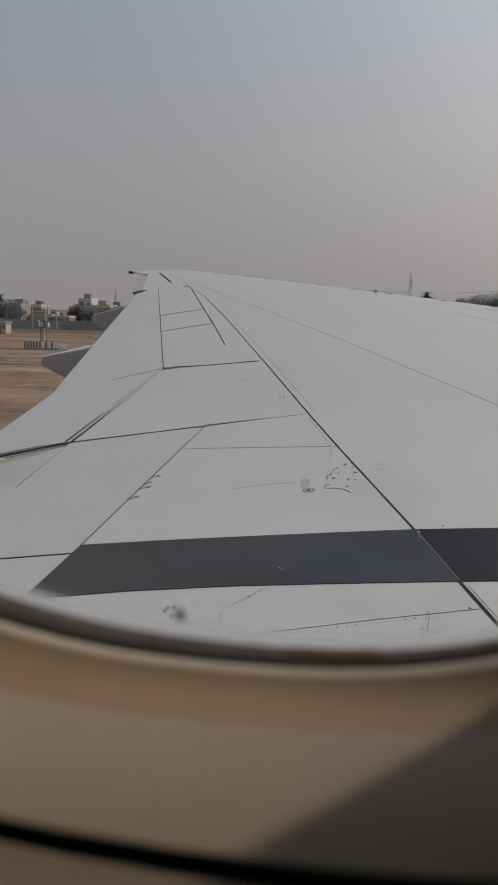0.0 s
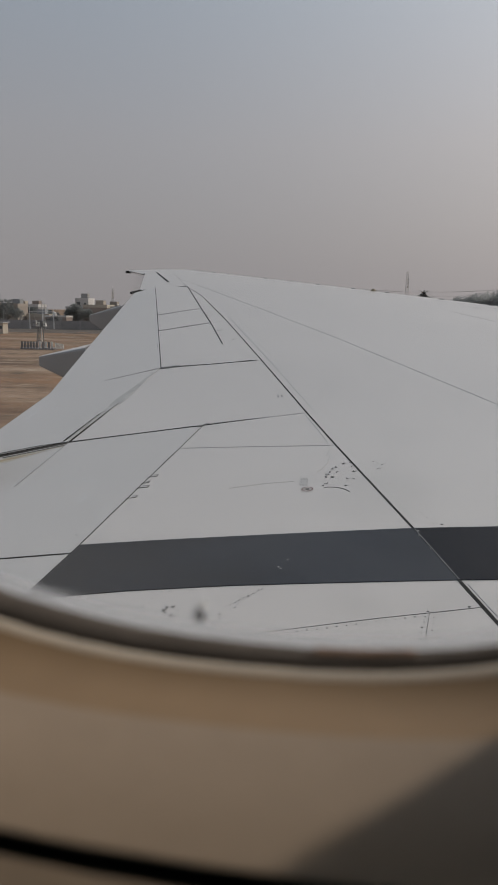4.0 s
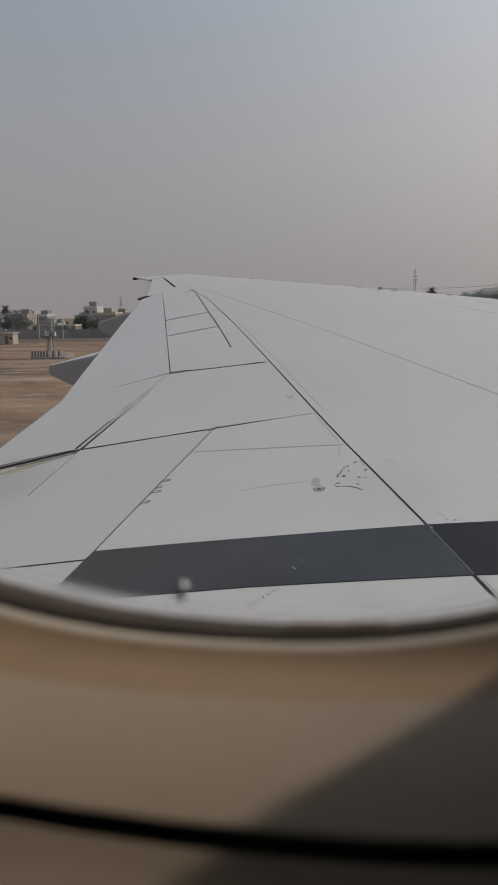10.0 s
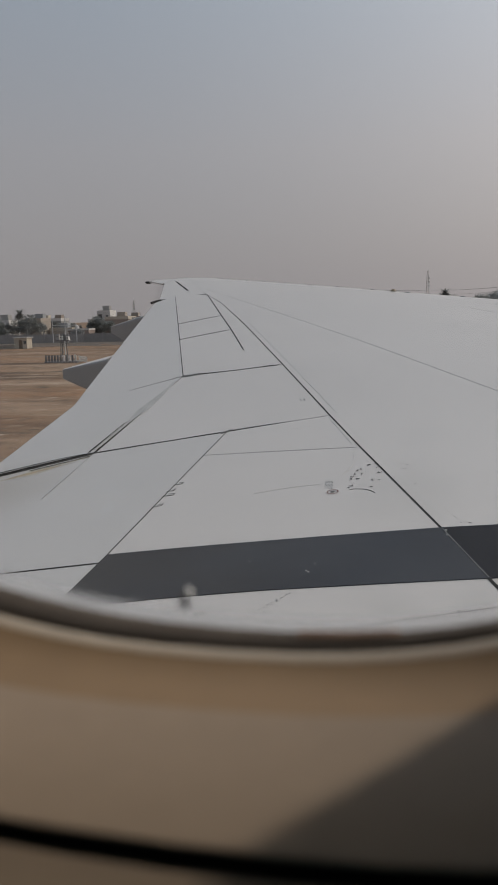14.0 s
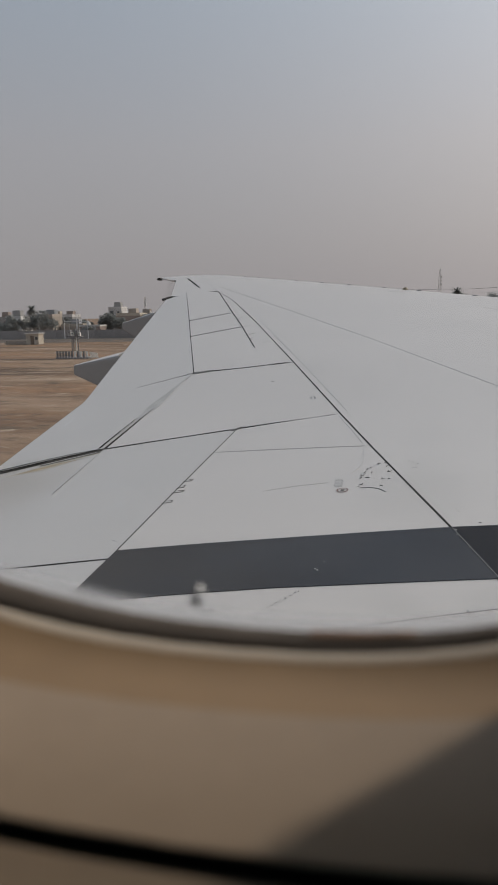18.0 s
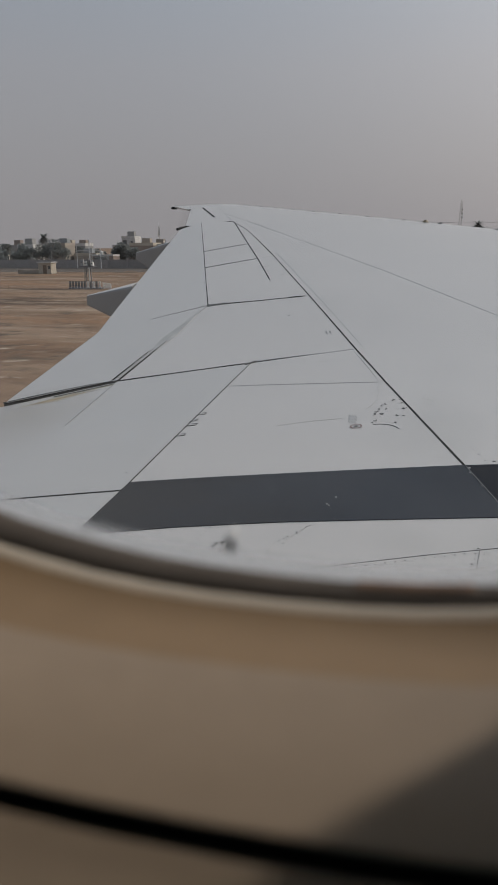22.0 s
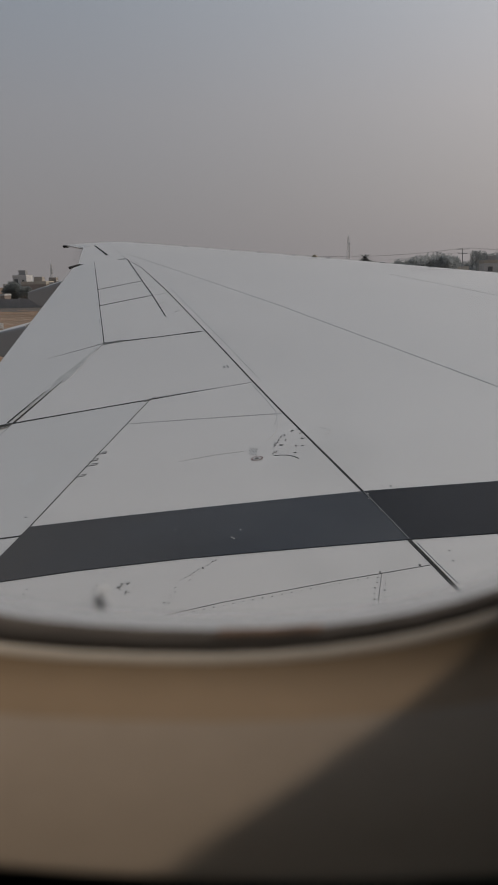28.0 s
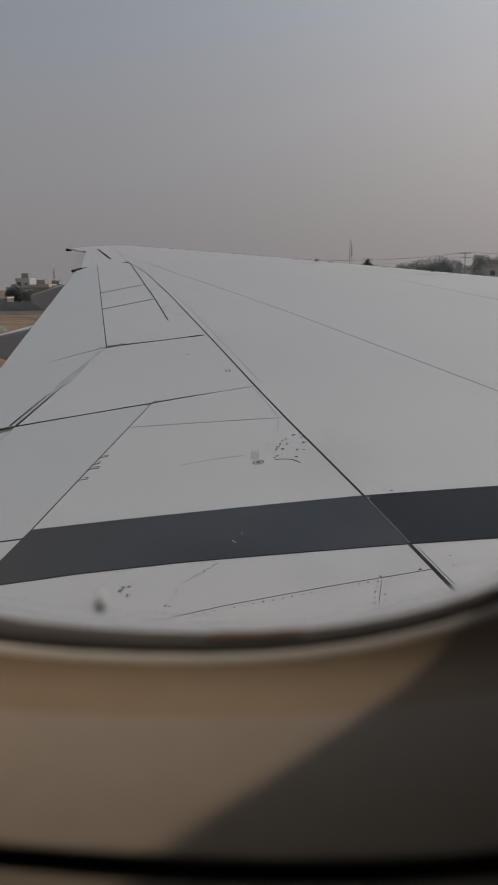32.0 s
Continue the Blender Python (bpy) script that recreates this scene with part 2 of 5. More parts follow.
def leafy(m, share):
    """Lets part of the light pass through the leaves, as thin foliage does against the sun."""
    n, l = m.node_tree.nodes, m.node_tree.links
    b = n["Principled BSDF"]
    tr, mix = n.new("ShaderNodeBsdfTranslucent"), n.new("ShaderNodeMixShader")
    l.new(b.inputs["Base Color"].links[0].from_socket, tr.inputs[0])
    mix.inputs[0].default_value = share
    l.new(b.outputs[0], mix.inputs[1])
    l.new(tr.outputs[0], mix.inputs[2])
    l.new(mix.outputs[0], n["Material Output"].inputs[0])


for leaf in LEAVES:
    leafy(leaf, 0.75)
# Pale because distance haze is mixed into the masts' paint; the gantry shares it.
MAST_PAINT = material("pale_mast_paint", (0.62, 0.60, 0.58), 0.7, vary=0.12, scale=0.6, fine=5.0, spec=0.1)
DIRT = material("dried_dirt", (0.07, 0.062, 0.055), 0.8, vary=0.3, scale=15.0, fine=90.0)
CRUST = material("pale_crust", (0.86, 0.85, 0.83), 0.8, vary=0.06)
leafy(CRUST, 0.92)
WIRE = material("power_wire", (0.22, 0.21, 0.20), 0.6, vary=0.1)
STRIPE_DARK = material("weathered_dark_paint", (0.17, 0.165, 0.16), 0.6, vary=0.25)
RING_INK = material("faded_red_ink", (0.16, 0.075, 0.068), 0.6, vary=0.3, scale=20.0, fine=120.0)
CHIP_THIN = material("thin_touch_up_paint", (0.515, 0.495, 0.478), 0.3, vary=0.05, scale=6.0, fine=40.0, spec=0.6)
STRIPE_WHITE = material("weathered_white_paint", (0.66, 0.64, 0.60), 0.7, vary=0.12)


def dirty(m, tint, scale, lo, hi, most):
    """Adds faint patches of handling dirt and drying marks to a paint."""
    n, l = m.node_tree.nodes, m.node_tree.links
    b = n["Principled BSDF"]
    base = b.inputs["Base Color"].links[0].from_socket
    co, t, r, mix = n.new("ShaderNodeTexCoord"), n.new("ShaderNodeTexNoise"), n.new("ShaderNodeMapRange"), n.new("ShaderNodeMix")
    t.inputs["Scale"].default_value, t.inputs["Detail"].default_value, t.inputs["Distortion"].default_value = scale, 9.0, 0.8
    r.inputs[1].default_value, r.inputs[2].default_value, r.inputs[4].default_value = lo, hi, most
    mix.data_type = "RGBA"
    mix.inputs[7].default_value = (*tint, 1)
    l.new(co.outputs["Object"], t.inputs["Vector"])
    l.new(t.outputs["Fac"], r.inputs[0])
    l.new(r.outputs[0], mix.inputs[0])
    l.new(base, mix.inputs[6])
    l.new(mix.outputs[2], b.inputs["Base Color"])


dirty(WING_WHITE, (0.36, 0.34, 0.315), 1.6, 0.54, 0.74, 0.28)
dirty(FLAP_WHITE, (0.34, 0.33, 0.315), 1.9, 0.52, 0.72, 0.30)
dirty(FLAP_WHITE, (0.66, 0.65, 0.64), 3.1, 0.64, 0.72, 0.22)
def tint_along(m, tint, x0, x1, most):
    """A second tint that grows along the chord, with an uneven border."""
    n, l = m.node_tree.nodes, m.node_tree.links
    b = n["Principled BSDF"]
    base = b.inputs["Base Color"].links[0].from_socket
    co, sep, t, add, r, mix = (n.new("ShaderNode" + k) for k in ("TexCoord", "SeparateXYZ", "TexNoise", "Math", "MapRange", "Mix"))
    t.inputs["Scale"].default_value, t.inputs["Detail"].default_value = 1.7, 7.0
    add.operation = "MULTIPLY_ADD"
    add.inputs[1].default_value = 0.7
    r.inputs[1].default_value, r.inputs[2].default_value, r.inputs[4].default_value = x0 + 0.35, x1 + 0.35, most
    mix.data_type = "RGBA"
    mix.inputs[7].default_value = (*tint, 1)
    l.new(co.outputs["Object"], t.inputs["Vector"])
    l.new(co.outputs["Object"], sep.inputs[0])
    l.new(t.outputs["Fac"], add.inputs[0])
    l.new(sep.outputs["X"], add.inputs[2])
    l.new(add.outputs[0], r.inputs[0])
    l.new(r.outputs[0], mix.inputs[0])
    l.new(base, mix.inputs[6])
    l.new(mix.outputs[2], b.inputs["Base Color"])


def soiled_spot(m, centre, radius, tint, most):
    """One soft-edged brown patch of oily dirt about a point of the skin."""
    n, l = m.node_tree.nodes, m.node_tree.links
    b = n["Principled BSDF"]
    base = b.inputs["Base Color"].links[0].from_socket
    co, away, t, add, r, mix = (n.new("ShaderNode" + k) for k in ("TexCoord", "VectorMath", "TexNoise", "Math", "MapRange", "Mix"))
    away.operation, add.operation = "DISTANCE", "MULTIPLY_ADD"
    away.inputs[1].default_value = centre
    t.inputs["Scale"].default_value, t.inputs["Detail"].default_value = 3.0, 7.0
    add.inputs[1].default_value = -0.7 * radius
    r.inputs[1].default_value, r.inputs[2].default_value, r.inputs[3].default_value, r.inputs[4].default_value = 0.65 * radius, -0.35 * radius, 0.0, most
    mix.data_type = "RGBA"
    mix.inputs[7].default_value = (*tint, 1)
    l.new(co.outputs["Object"], away.inputs[0])
    l.new(co.outputs["Object"], t.inputs["Vector"])
    l.new(t.outputs["Fac"], add.inputs[0])
    l.new(away.outputs["Value"], add.inputs[2])
    l.new(add.outputs[0], r.inputs[0])
    l.new(r.outputs[0], mix.inputs[0])
    l.new(base, mix.inputs[6])
    l.new(mix.outputs[2], b.inputs["Base Color"])


soiled_spot(FLAP_WHITE, (-2.50, 2.60, 0.76), 0.62, (0.335, 0.285, 0.235), 0.62)
soiled_spot(FLAP_WHITE, (-2.42, 2.15, 0.72), 0.50, (0.37, 0.33, 0.29), 0.40)
tint_along(WALKWAY, (0.062, 0.058, 0.056), 0.0, -1.3, 0.85)
dirty(WALKWAY, (0.055, 0.058, 0.066), 1.3, 0.50, 0.70, 0.45)
dirty(FAIRING, (0.25, 0.235, 0.22), 3.0, 0.52, 0.72, 0.35)


def glass_material(name, clear_tint, veiled):
    """Thin acrylic: clear, mirroring a little at a slant, with a scattering veil of scratches, dust and haze, thickest
    at the edge.
    """
    m = bpy.data.materials.new(name)
    m.use_nodes = True
    n, l = m.node_tree.nodes, m.node_tree.links
    n.remove(n["Principled BSDF"])
    clear, gloss, mix, fres = n.new("ShaderNodeBsdfTransparent"), n.new("ShaderNodeBsdfGlossy"), n.new("ShaderNodeMixShader"), n.new("ShaderNodeFresnel")
    clear.inputs[0].default_value = clear_tint
    gloss.inputs["Roughness"].default_value = 0.03
    fres.inputs["IOR"].default_value = 1.12
    l.new(fres.outputs[0], mix.inputs[0])
    l.new(clear.outputs[0], mix.inputs[1])
    l.new(gloss.outputs[0], mix.inputs[2])
    last = mix.outputs[0]
    if veiled:
        co, sep, edge = n.new("ShaderNodeTexCoord"), n.new("ShaderNodeSeparateXYZ"), n.new("ShaderNodeMapRange")

        def calc(op, x, y=None, z=None, clamp=False):
            k = n.new("ShaderNodeMath")
            k.operation, k.use_clamp = op, clamp
            for i, v in enumerate((x, y, z)):
                if isinstance(v, (int, float)):
                    k.inputs[i].default_value = v
                elif v is not None:
                    l.new(v, k.inputs[i])
            return k.outputs[0]

        l.new(co.outputs["Object"], sep.inputs[0])
        across = calc("MULTIPLY_ADD", sep.outputs["X"], 1 / 0.1322, 0.0223 / 0.1322)
        lift = calc("ADD", across, 0.3, clamp=True)
        down = calc("MULTIPLY_ADD", lift, 0.0051 / 0.1251, calc("MULTIPLY_ADD", sep.outputs["Z"], 1 / 0.1251, -6.0563 / 0.1251))
        total = calc("ADD", calc("POWER", calc("ABSOLUTE", across), 2.354), calc("POWER", calc("ABSOLUTE", down), 2.354))
        edge.interpolation_type = "SMOOTHSTEP"
        l.new(calc("POWER", total, 1 / 2.354), edge.inputs[0])
        edge.inputs[1].default_value, edge.inputs[2].default_value = 0.981, 1.007
        edge.inputs[3].default_value, edge.inputs[4].default_value = 0.0, 0.65
        # Overall veil lifts the darks as distance haze would.
        smear, amount = n.new("ShaderNodeTexNoise"), n.new("ShaderNodeMapRange")
        smear.inputs["Scale"].default_value, smear.inputs["Detail"].default_value = 18.0, 6.0
        l.new(co.outputs["Object"], smear.inputs["Vector"])
        l.new(smear.outputs["Fac"], amount.inputs[0])
        amount.inputs[1].default_value, amount.inputs[2].default_value = 0.35, 0.65
        amount.inputs[3].default_value, amount.inputs[4].default_value = 0.010, 0.022
        add, dust, veil = n.new("ShaderNodeMath"), n.new("ShaderNodeBsdfTranslucent"), n.new("ShaderNodeMixShader")
        l.new(edge.outputs[0], add.inputs[0])
        l.new(amount.outputs[0], add.inputs[1])
        dust.inputs[0].default_value = (0.48, 0.485, 0.50, 1)
        l.new(add.outputs[0], veil.inputs[0])
        l.new(last, veil.inputs[1])
        l.new(dust.outputs[0], veil.inputs[2])
        last = veil.outputs[0]
    l.new(last, n["Material Output"].inputs[0])
    return m


PANE = glass_material("acrylic_pane", (0.97, 0.97, 0.965, 1), True)
CLEAR_PANE = glass_material("clear_pane", (0.97, 0.97, 0.965, 1), False)


def ground_material():
    """Bare sandy soil: long streaks of pale, tan and dark earth, with scattered stones and dry patches."""
    m = bpy.data.materials.new("dry_soil")
    m.use_nodes = True
    n, l = m.node_tree.nodes, m.node_tree.links
    b = n["Principled BSDF"]
    b.inputs["Roughness"].default_value, b.inputs["Specular IOR Level"].default_value = 0.95, 0.1
    co = n.new("ShaderNodeTexCoord")

    def layer(sx, sy, detail, lo, hi, offset):
        mp, t, r = n.new("ShaderNodeMapping"), n.new("ShaderNodeTexNoise"), n.new("ShaderNodeMapRange")
        mp.inputs["Scale"].default_value, mp.inputs["Location"].default_value = (sx, sy, 1), (offset, offset * 0.7, 0)
        t.inputs["Scale"].default_value, t.inputs["Detail"].default_value = 1.0, detail
        t.inputs["Roughness"].default_value = 0.55
        r.inputs[1].default_value, r.inputs[2].default_value = lo, hi
        l.new(co.outputs["Object"], mp.inputs[0])
        l.new(mp.outputs[0], t.inputs["Vector"])
        l.new(t.outputs["Fac"], r.inputs[0])
        return r.outputs[0]

    def blend(fac, a, c):
        x = n.new("ShaderNodeMix")
        x.data_type = "RGBA"
        l.new(fac, x.inputs[0])
        for i, v in ((6, a), (7, c)):
            if isinstance(v, tuple):
                x.inputs[i].default_value = (*v, 1)
            else:
                l.new(v, x.inputs[i])
        return x.outputs[2]

    streak = layer(0.055, 0.13, 12.0, 0.40, 0.60, 3.0)
    col = blend(streak, (0.190, 0.120, 0.078), (0.305, 0.212, 0.147))
    dark = layer(0.016, 0.055, 10.0, 0.52, 0.60, 17.0)
    col = blend(dark, col, (0.112, 0.075, 0.052))
    pale = layer(0.075, 0.17, 12.0, 0.55, 0.66, 41.0)
    col = blend(pale, col, (0.370, 0.280, 0.204))
    rust = layer(0.035, 0.07, 8.0, 0.50, 0.66, 63.0)
    col = blend(rust, col, (0.275, 0.160, 0.094))
    tuft = layer(0.30, 0.36, 9.0, 0.55, 0.66, 29.0)
    col = blend(tuft, col, (0.130, 0.096, 0.068))
    chalk = layer(0.40, 0.50, 9.0, 0.60, 0.70, 83.0)
    col = blend(chalk, col, (0.42, 0.34, 0.26))
    clod = layer(0.8, 1.1, 9.0, 0.56, 0.70, 5.0)
    col = blend(clod, col, (0.14, 0.105, 0.078))
    l.new(col, b.inputs["Base Color"])
    bp = n.new("ShaderNodeBump")
    bp.inputs["Strength"].default_value, bp.inputs["Distance"].default_value = 0.5, 0.12
    l.new(clod, bp.inputs["Height"])
    l.new(bp.outputs[0], b.inputs["Normal"])
    return m


SOIL = ground_material()
SCRUB = material("dry_scrub", (0.22, 0.165, 0.105), 0.95, vary=0.4, scale=1.0, fine=6.0, spec=0.1)
STRIP = material("worn_service_road", (0.135, 0.112, 0.096), 0.9, vary=0.25, scale=0.2, fine=1.2, stretch=(0.06, 1, 1), spec=0.05)


# ---------------------------------------------------------------- mesh helpers
def part(name, bm, mat, parent=None, label="", smooth=False):
    """Links a bmesh as one mesh object, under a thing or a part. mat may be a list of materials."""
    me = bpy.data.meshes.new(name)
    bmesh.ops.recalc_face_normals(bm, faces=bm.faces[:]) if len(bm.faces) < 4000 else None
    if smooth:
        for fc in bm.faces:
            fc.smooth = True
    bm.to_mesh(me)
    bm.free()
    for mt in mat if isinstance(mat, (list, tuple)) else [mat]:
        me.materials.append(mt)
    ob = new(name, me)
    ob.parent = parent
    if label:
        tagged(ob, label)
    return ob


def thing(name, at=(0, 0, 0), label="", category="", group="", kind=""):
    ob = new(name)
    ob.location = at
    ob.empty_display_size = 0.1
    return tagged(ob, label, category, group, kind)


def add_box(bm, lo, hi, bevel=0.0):
    r = bmesh.ops.create_cube(bm, size=1.0)
    for v in r["verts"]:
        v.co = Vector([lo[i] + (v.co[i] + 0.5) * (hi[i] - lo[i]) for i in range(3)])
    if bevel:
        bmesh.ops.bevel(bm, geom=list({e for v in r["verts"] for e in v.link_edges}), offset=bevel, segments=2, affect="EDGES")
    return bm


def box(lo, hi, bevel=0.0):
    return add_box(bmesh.new(), lo, hi, bevel)


def add_rod(bm, a, b, ra, rb=None, sides=8):
    a, b = Vector(a), Vector(b)
    rb = ra if rb is None else rb
    q = (b - a).to_track_quat("Z", "Y")
    ring = []
    for p, r in ((a, ra), (b, rb)):
        ring.append([bm.verts.new(p + q @ Vector((r * math.cos(2 * math.pi * i / sides), r * math.sin(2 * math.pi * i / sides), 0))) for i in range(sides)])
    for i in range(sides):
        j = (i + 1) % sides
        bm.faces.new((ring[0][i], ring[0][j], ring[1][j], ring[1][i]))
    bm.faces.new(ring[0][::-1])
    bm.faces.new(ring[1])
    return bm


def rod(a, b, ra, rb=None, sides=8):
    return add_rod(bmesh.new(), a, b, ra, rb, sides)


# ---------------------------------------------------------------- ground and setting
def build_ground():
    bm = bmesh.new()
    xs = sorted({-4200, -2000, -1000, -600, 600, 1000, 2000, 4200, *range(-400, 401, 40)})
    ys = sorted({-4200, -1500, -500, -100, 600, 1000, 2000, 4200, *range(0, 401, 20)})
    grid = [[bm.verts.new((x, y, 0.0)) for x in xs] for y in ys]
    for j in range(len(ys) - 1):
        for i in range(len(xs) - 1):
            bm.faces.new((grid[j][i], grid[j][i + 1], grid[j + 1][i + 1], grid[j + 1][i]))
    return tagged(part("ground", bm, SOIL), "bare brown sandy airfield soil with pale and dark streaks", "ground", kind="structure")


build_ground()
tagged(part("road", box((-420, 182.0, -0.05), (420, 213.0, 0.03)), STRIP), "dusty grey-brown service road beside the boundary wall", "road", kind="structure")


# ---------------------------------------------------------------- the wing
def wing_z(x, y):
    """Height of the wing's upper surface over the plan."""
    d = x - (5.6906 - 0.5996 * (y - 5))
    reach = max(7 - 0.276 * (y - 5), 1.0)
    return 4.8789 + 0.1052 * y - 0.0307 * (y / 10) ** 2 - d * d / reach * (0.0429 if d < 0 else 0.0497)


def leading(y):
    return -5.6 + 0.62 * (24.9 - y)


def trailing(y):
    """Trailing edge of the solid under the skins."""
    stops = ((0.2, -3.25), (4.13, -3.15), (4.69, -2.72), (5.26, -2.60), (6.8, -2.72), (16.1, -4.62), (21.8, -6.05), (24.9, -7.35))
    for (y0, x0), (y1, x1) in zip(stops, stops[1:]):
        if y <= y1:
            return x0 + (x1 - x0) * max(0, y - y0) / (y1 - y0)
    return stops[-1][1]


wing = thing("airliner_wing", (0, 2, 4.2), "long white swept airliner wing with grey walkway band", "wing")
INV = Matrix.Translation((0, -2, -4.2))


def wing_part(name, bm, mat, label="", smooth=False, parent=None):
    bm.transform(INV)
    ob = part(name, bm, mat, parent or wing, label, smooth)
    return ob


def quad_panel(a, b, c, d, gap_u=0.002, gap_v=0.008, nu=10, nv=10, height=0.0, skirt=0.022, bm=None, mat_side=1):
    """A curved skin panel over the plan corners a, b, c, d: u runs from a to b, v from a to d. The gaps leave open joints round it."""
    bm = bm or bmesh.new()
    a, b, c, d = (Vector(p) for p in (a, b, c, d))
    lu, lv = ((b - a).length + (c - d).length) / 2, ((d - a).length + (c - b).length) / 2
    gu, gv = gap_u / max(lu, 0.05), gap_v / max(lv, 0.05)
    top = []
    for j in range(nv + 1):
        v = gv + (1 - 2 * gv) * j / nv
        row = []
        for i in range(nu + 1):
            u = gu + (1 - 2 * gu) * i / nu
            p = (a * (1 - u) + b * u) * (1 - v) + (d * (1 - u) + c * u) * v
            row.append(bm.verts.new((p.x, p.y, wing_z(p.x, p.y) + height)))
        top.append(row)
    for j in range(nv):
        for i in range(nu):
            f = bm.faces.new((top[j][i], top[j][i + 1], top[j + 1][i + 1], top[j + 1][i]))
            f.smooth = True
    rim = top[0][:-1] + [r[-1] for r in top[:-1]] + top[-1][:0:-1] + [r[0] for r in top[:0:-1]]
    rim = [bm.verts.new(v.co) for v in rim]
    low = [bm.verts.new(v.co - Vector((0, 0, skirt))) for v in rim]
    for i in range(len(rim)):
        j = (i + 1) % len(rim)
        f = bm.faces.new((rim[j], rim[i], low[i], low[j]))
        f.material_index = mat_side
    return bm


def ribbon(points, width, height=0.003, steps=12, thick=0.003, end_width=None, bm=None):
    """A thin strip that follows the skin along plan points."""
    bm = bm or bmesh.new()
    pts = [Vector(p) for p in points]
    line = []
    for p, q in zip(pts, pts[1:]):
        line += [p.lerp(q, k / steps) for k in range(steps)]
    line.append(pts[-1])
    rows = []
    for k, p in enumerate(line):
        t = (line[min(k + 1, len(line) - 1)] - line[max(k - 1, 0)]).normalized()
        w = width + ((end_width if end_width is not None else width) - width) * k / (len(line) - 1)
        s = Vector((-t.y, t.x)) * w / 2
        row = []
        for q, dz in ((p - s, -thick), (p - s, 0), (p + s, 0), (p + s, -thick)):
            row.append(bm.verts.new((q.x, q.y, wing_z(q.x, q.y) + height + dz)))
        rows.append(row)
    for r0, r1 in zip(rows, rows[1:]):
        for m in range(3):
            bm.faces.new((r0[m], r0[m + 1], r1[m + 1], r1[m]))
    bm.faces.new(rows[0][::-1])
    bm.faces.new(rows[-1])
    return bm


# the solid under the skins, rounded at the nose
def build_wing_body():
    bm = bmesh.new()
    stations = [0.205 + 24.695 * (k / 44) for k in range(45)]
    loops = []
    for y in stations:
        xt, xl = trailing(y), leading(y)
        chord = xl - xt
        deep = 0.105 * chord * (1 - 0.25 * y / 25) + 0.02
        up, down = [], []
        n = 26
        for i in range(n + 1):
            s = i / n
            s = 0.5 - 0.5 * math.cos(math.pi * s)
            x = xt + chord * s
            nose = max(0.0, (s - 0.93) / 0.07)
            z = wing_z(x, y) - 0.024 - (0.10 * deep + 0.02) * nose * nose
            th = deep * (2.6 * (s ** 0.9) * math.sqrt(max(1 - s, 0)) + 0.02)
            up.append((x, y, z))
            down.append((x, y, z - th))
        loops.append([bm.verts.new(p) for p in up + down[::-1][1:]])
    for a, b in zip(loops, loops[1:]):
        for i in range(len(a)):
            j = (i + 1) % len(a)
            f = bm.faces.new((a[i], a[j], b[j], b[i]))
            f.material_index = 0 if i < 26 else 1
    bm.faces.new(loops[0])
    bm.faces.new(loops[-1][::-1])
    return wing_part("wing_box", bm, [SEAL, FAIRING], "dark structure under the skin panels, grey underside")


build_wing_body()

# plan corners: x forward, y outboard
SPAR_ROOT, SPAR_I, SPAR_H, SPAR_4, SPAR_C, SPAR_R1, SPAR_7, SPAR_TIP = (1.10, 0.75), (0.433, 3.011), (0.288, 3.521), (-0.352, 5.657), (-0.909, 7.618), (-1.850, 10.90), (-3.836, 17.151), (-6.02, 24.55)
CORNER_B, CORNER_D, CORNER_E, CORNER_G, CORNER_K, CORNER_M = (-1.969, 7.652), (-1.085, 5.420), (-2.005, 5.170), (-1.291, 3.430), (-2.812, 6.790), (-2.715, 4.822)
BAND_L, CORNER_T = (-1.360, 2.900), (-4.592, 17.357)
V1, V2, H1, H2, HT, HK = (-2.671, 10.245), (-3.138, 11.990), (-2.049, 10.751), (-2.550, 12.554), (-3.756, 16.963), (-1.551, 8.889)
ROW_A, ROW_B, BR, BR2 = (-1.143, 4.900), (-0.150, 4.835), (-4.778, 16.70), (-4.711, 16.114)
SPAR_M, HINGE_M, SPAR_P = (-3.00, 14.75), (-3.122, 14.645), (-0.961, 7.80)

SKIN = [WING_WHITE, SEAL]
FLAP = [FLAP_WHITE, SEAL]
# between the rear joint line and the trailing edge
wing_part("root_panel", quad_panel((-1.655, 0.75), SPAR_ROOT, SPAR_I, BAND_L, 0.003, 0.0, 16, 12), SKIN, "white root skin panel beside the walkway")
wing_part("skin_under_walkway", quad_panel(BAND_L, SPAR_I, SPAR_H, CORNER_G, 0.003, 0.0, 16, 5), SKIN)
wing_part("inboard_panel", quad_panel(CORNER_G, SPAR_H, (-0.105, 4.832), ROW_A, 0.001, 0.001, 14, 10), SKIN, "white fixed panel with fastener heads")
wing_part("inboard_panel", quad_panel(ROW_A, (-0.105, 4.832), SPAR_4, CORNER_D, 0.002, 0.001, 12, 6), SKIN)
wing_part("inboard_spoiler", quad_panel(CORNER_E, SPAR_4, SPAR_P, CORNER_B, 0.004, 0.005, 16, 12), SKIN, "white inboard spoiler panel")
wing_part("outboard_spoiler", quad_panel(CORNER_B, SPAR_P, SPAR_R1, V1, 0.005, 0.004, 12, 12), SKIN, "white spoiler panel")
wing_part("outboard_spoiler", quad_panel(V1, H1, H2, V2, 0.006, 0.016, 10, 8), SKIN)
wing_part("outboard_spoiler", quad_panel(V2, H2, HT, CORNER_T, 0.006, 0.016, 10, 14), SKIN)
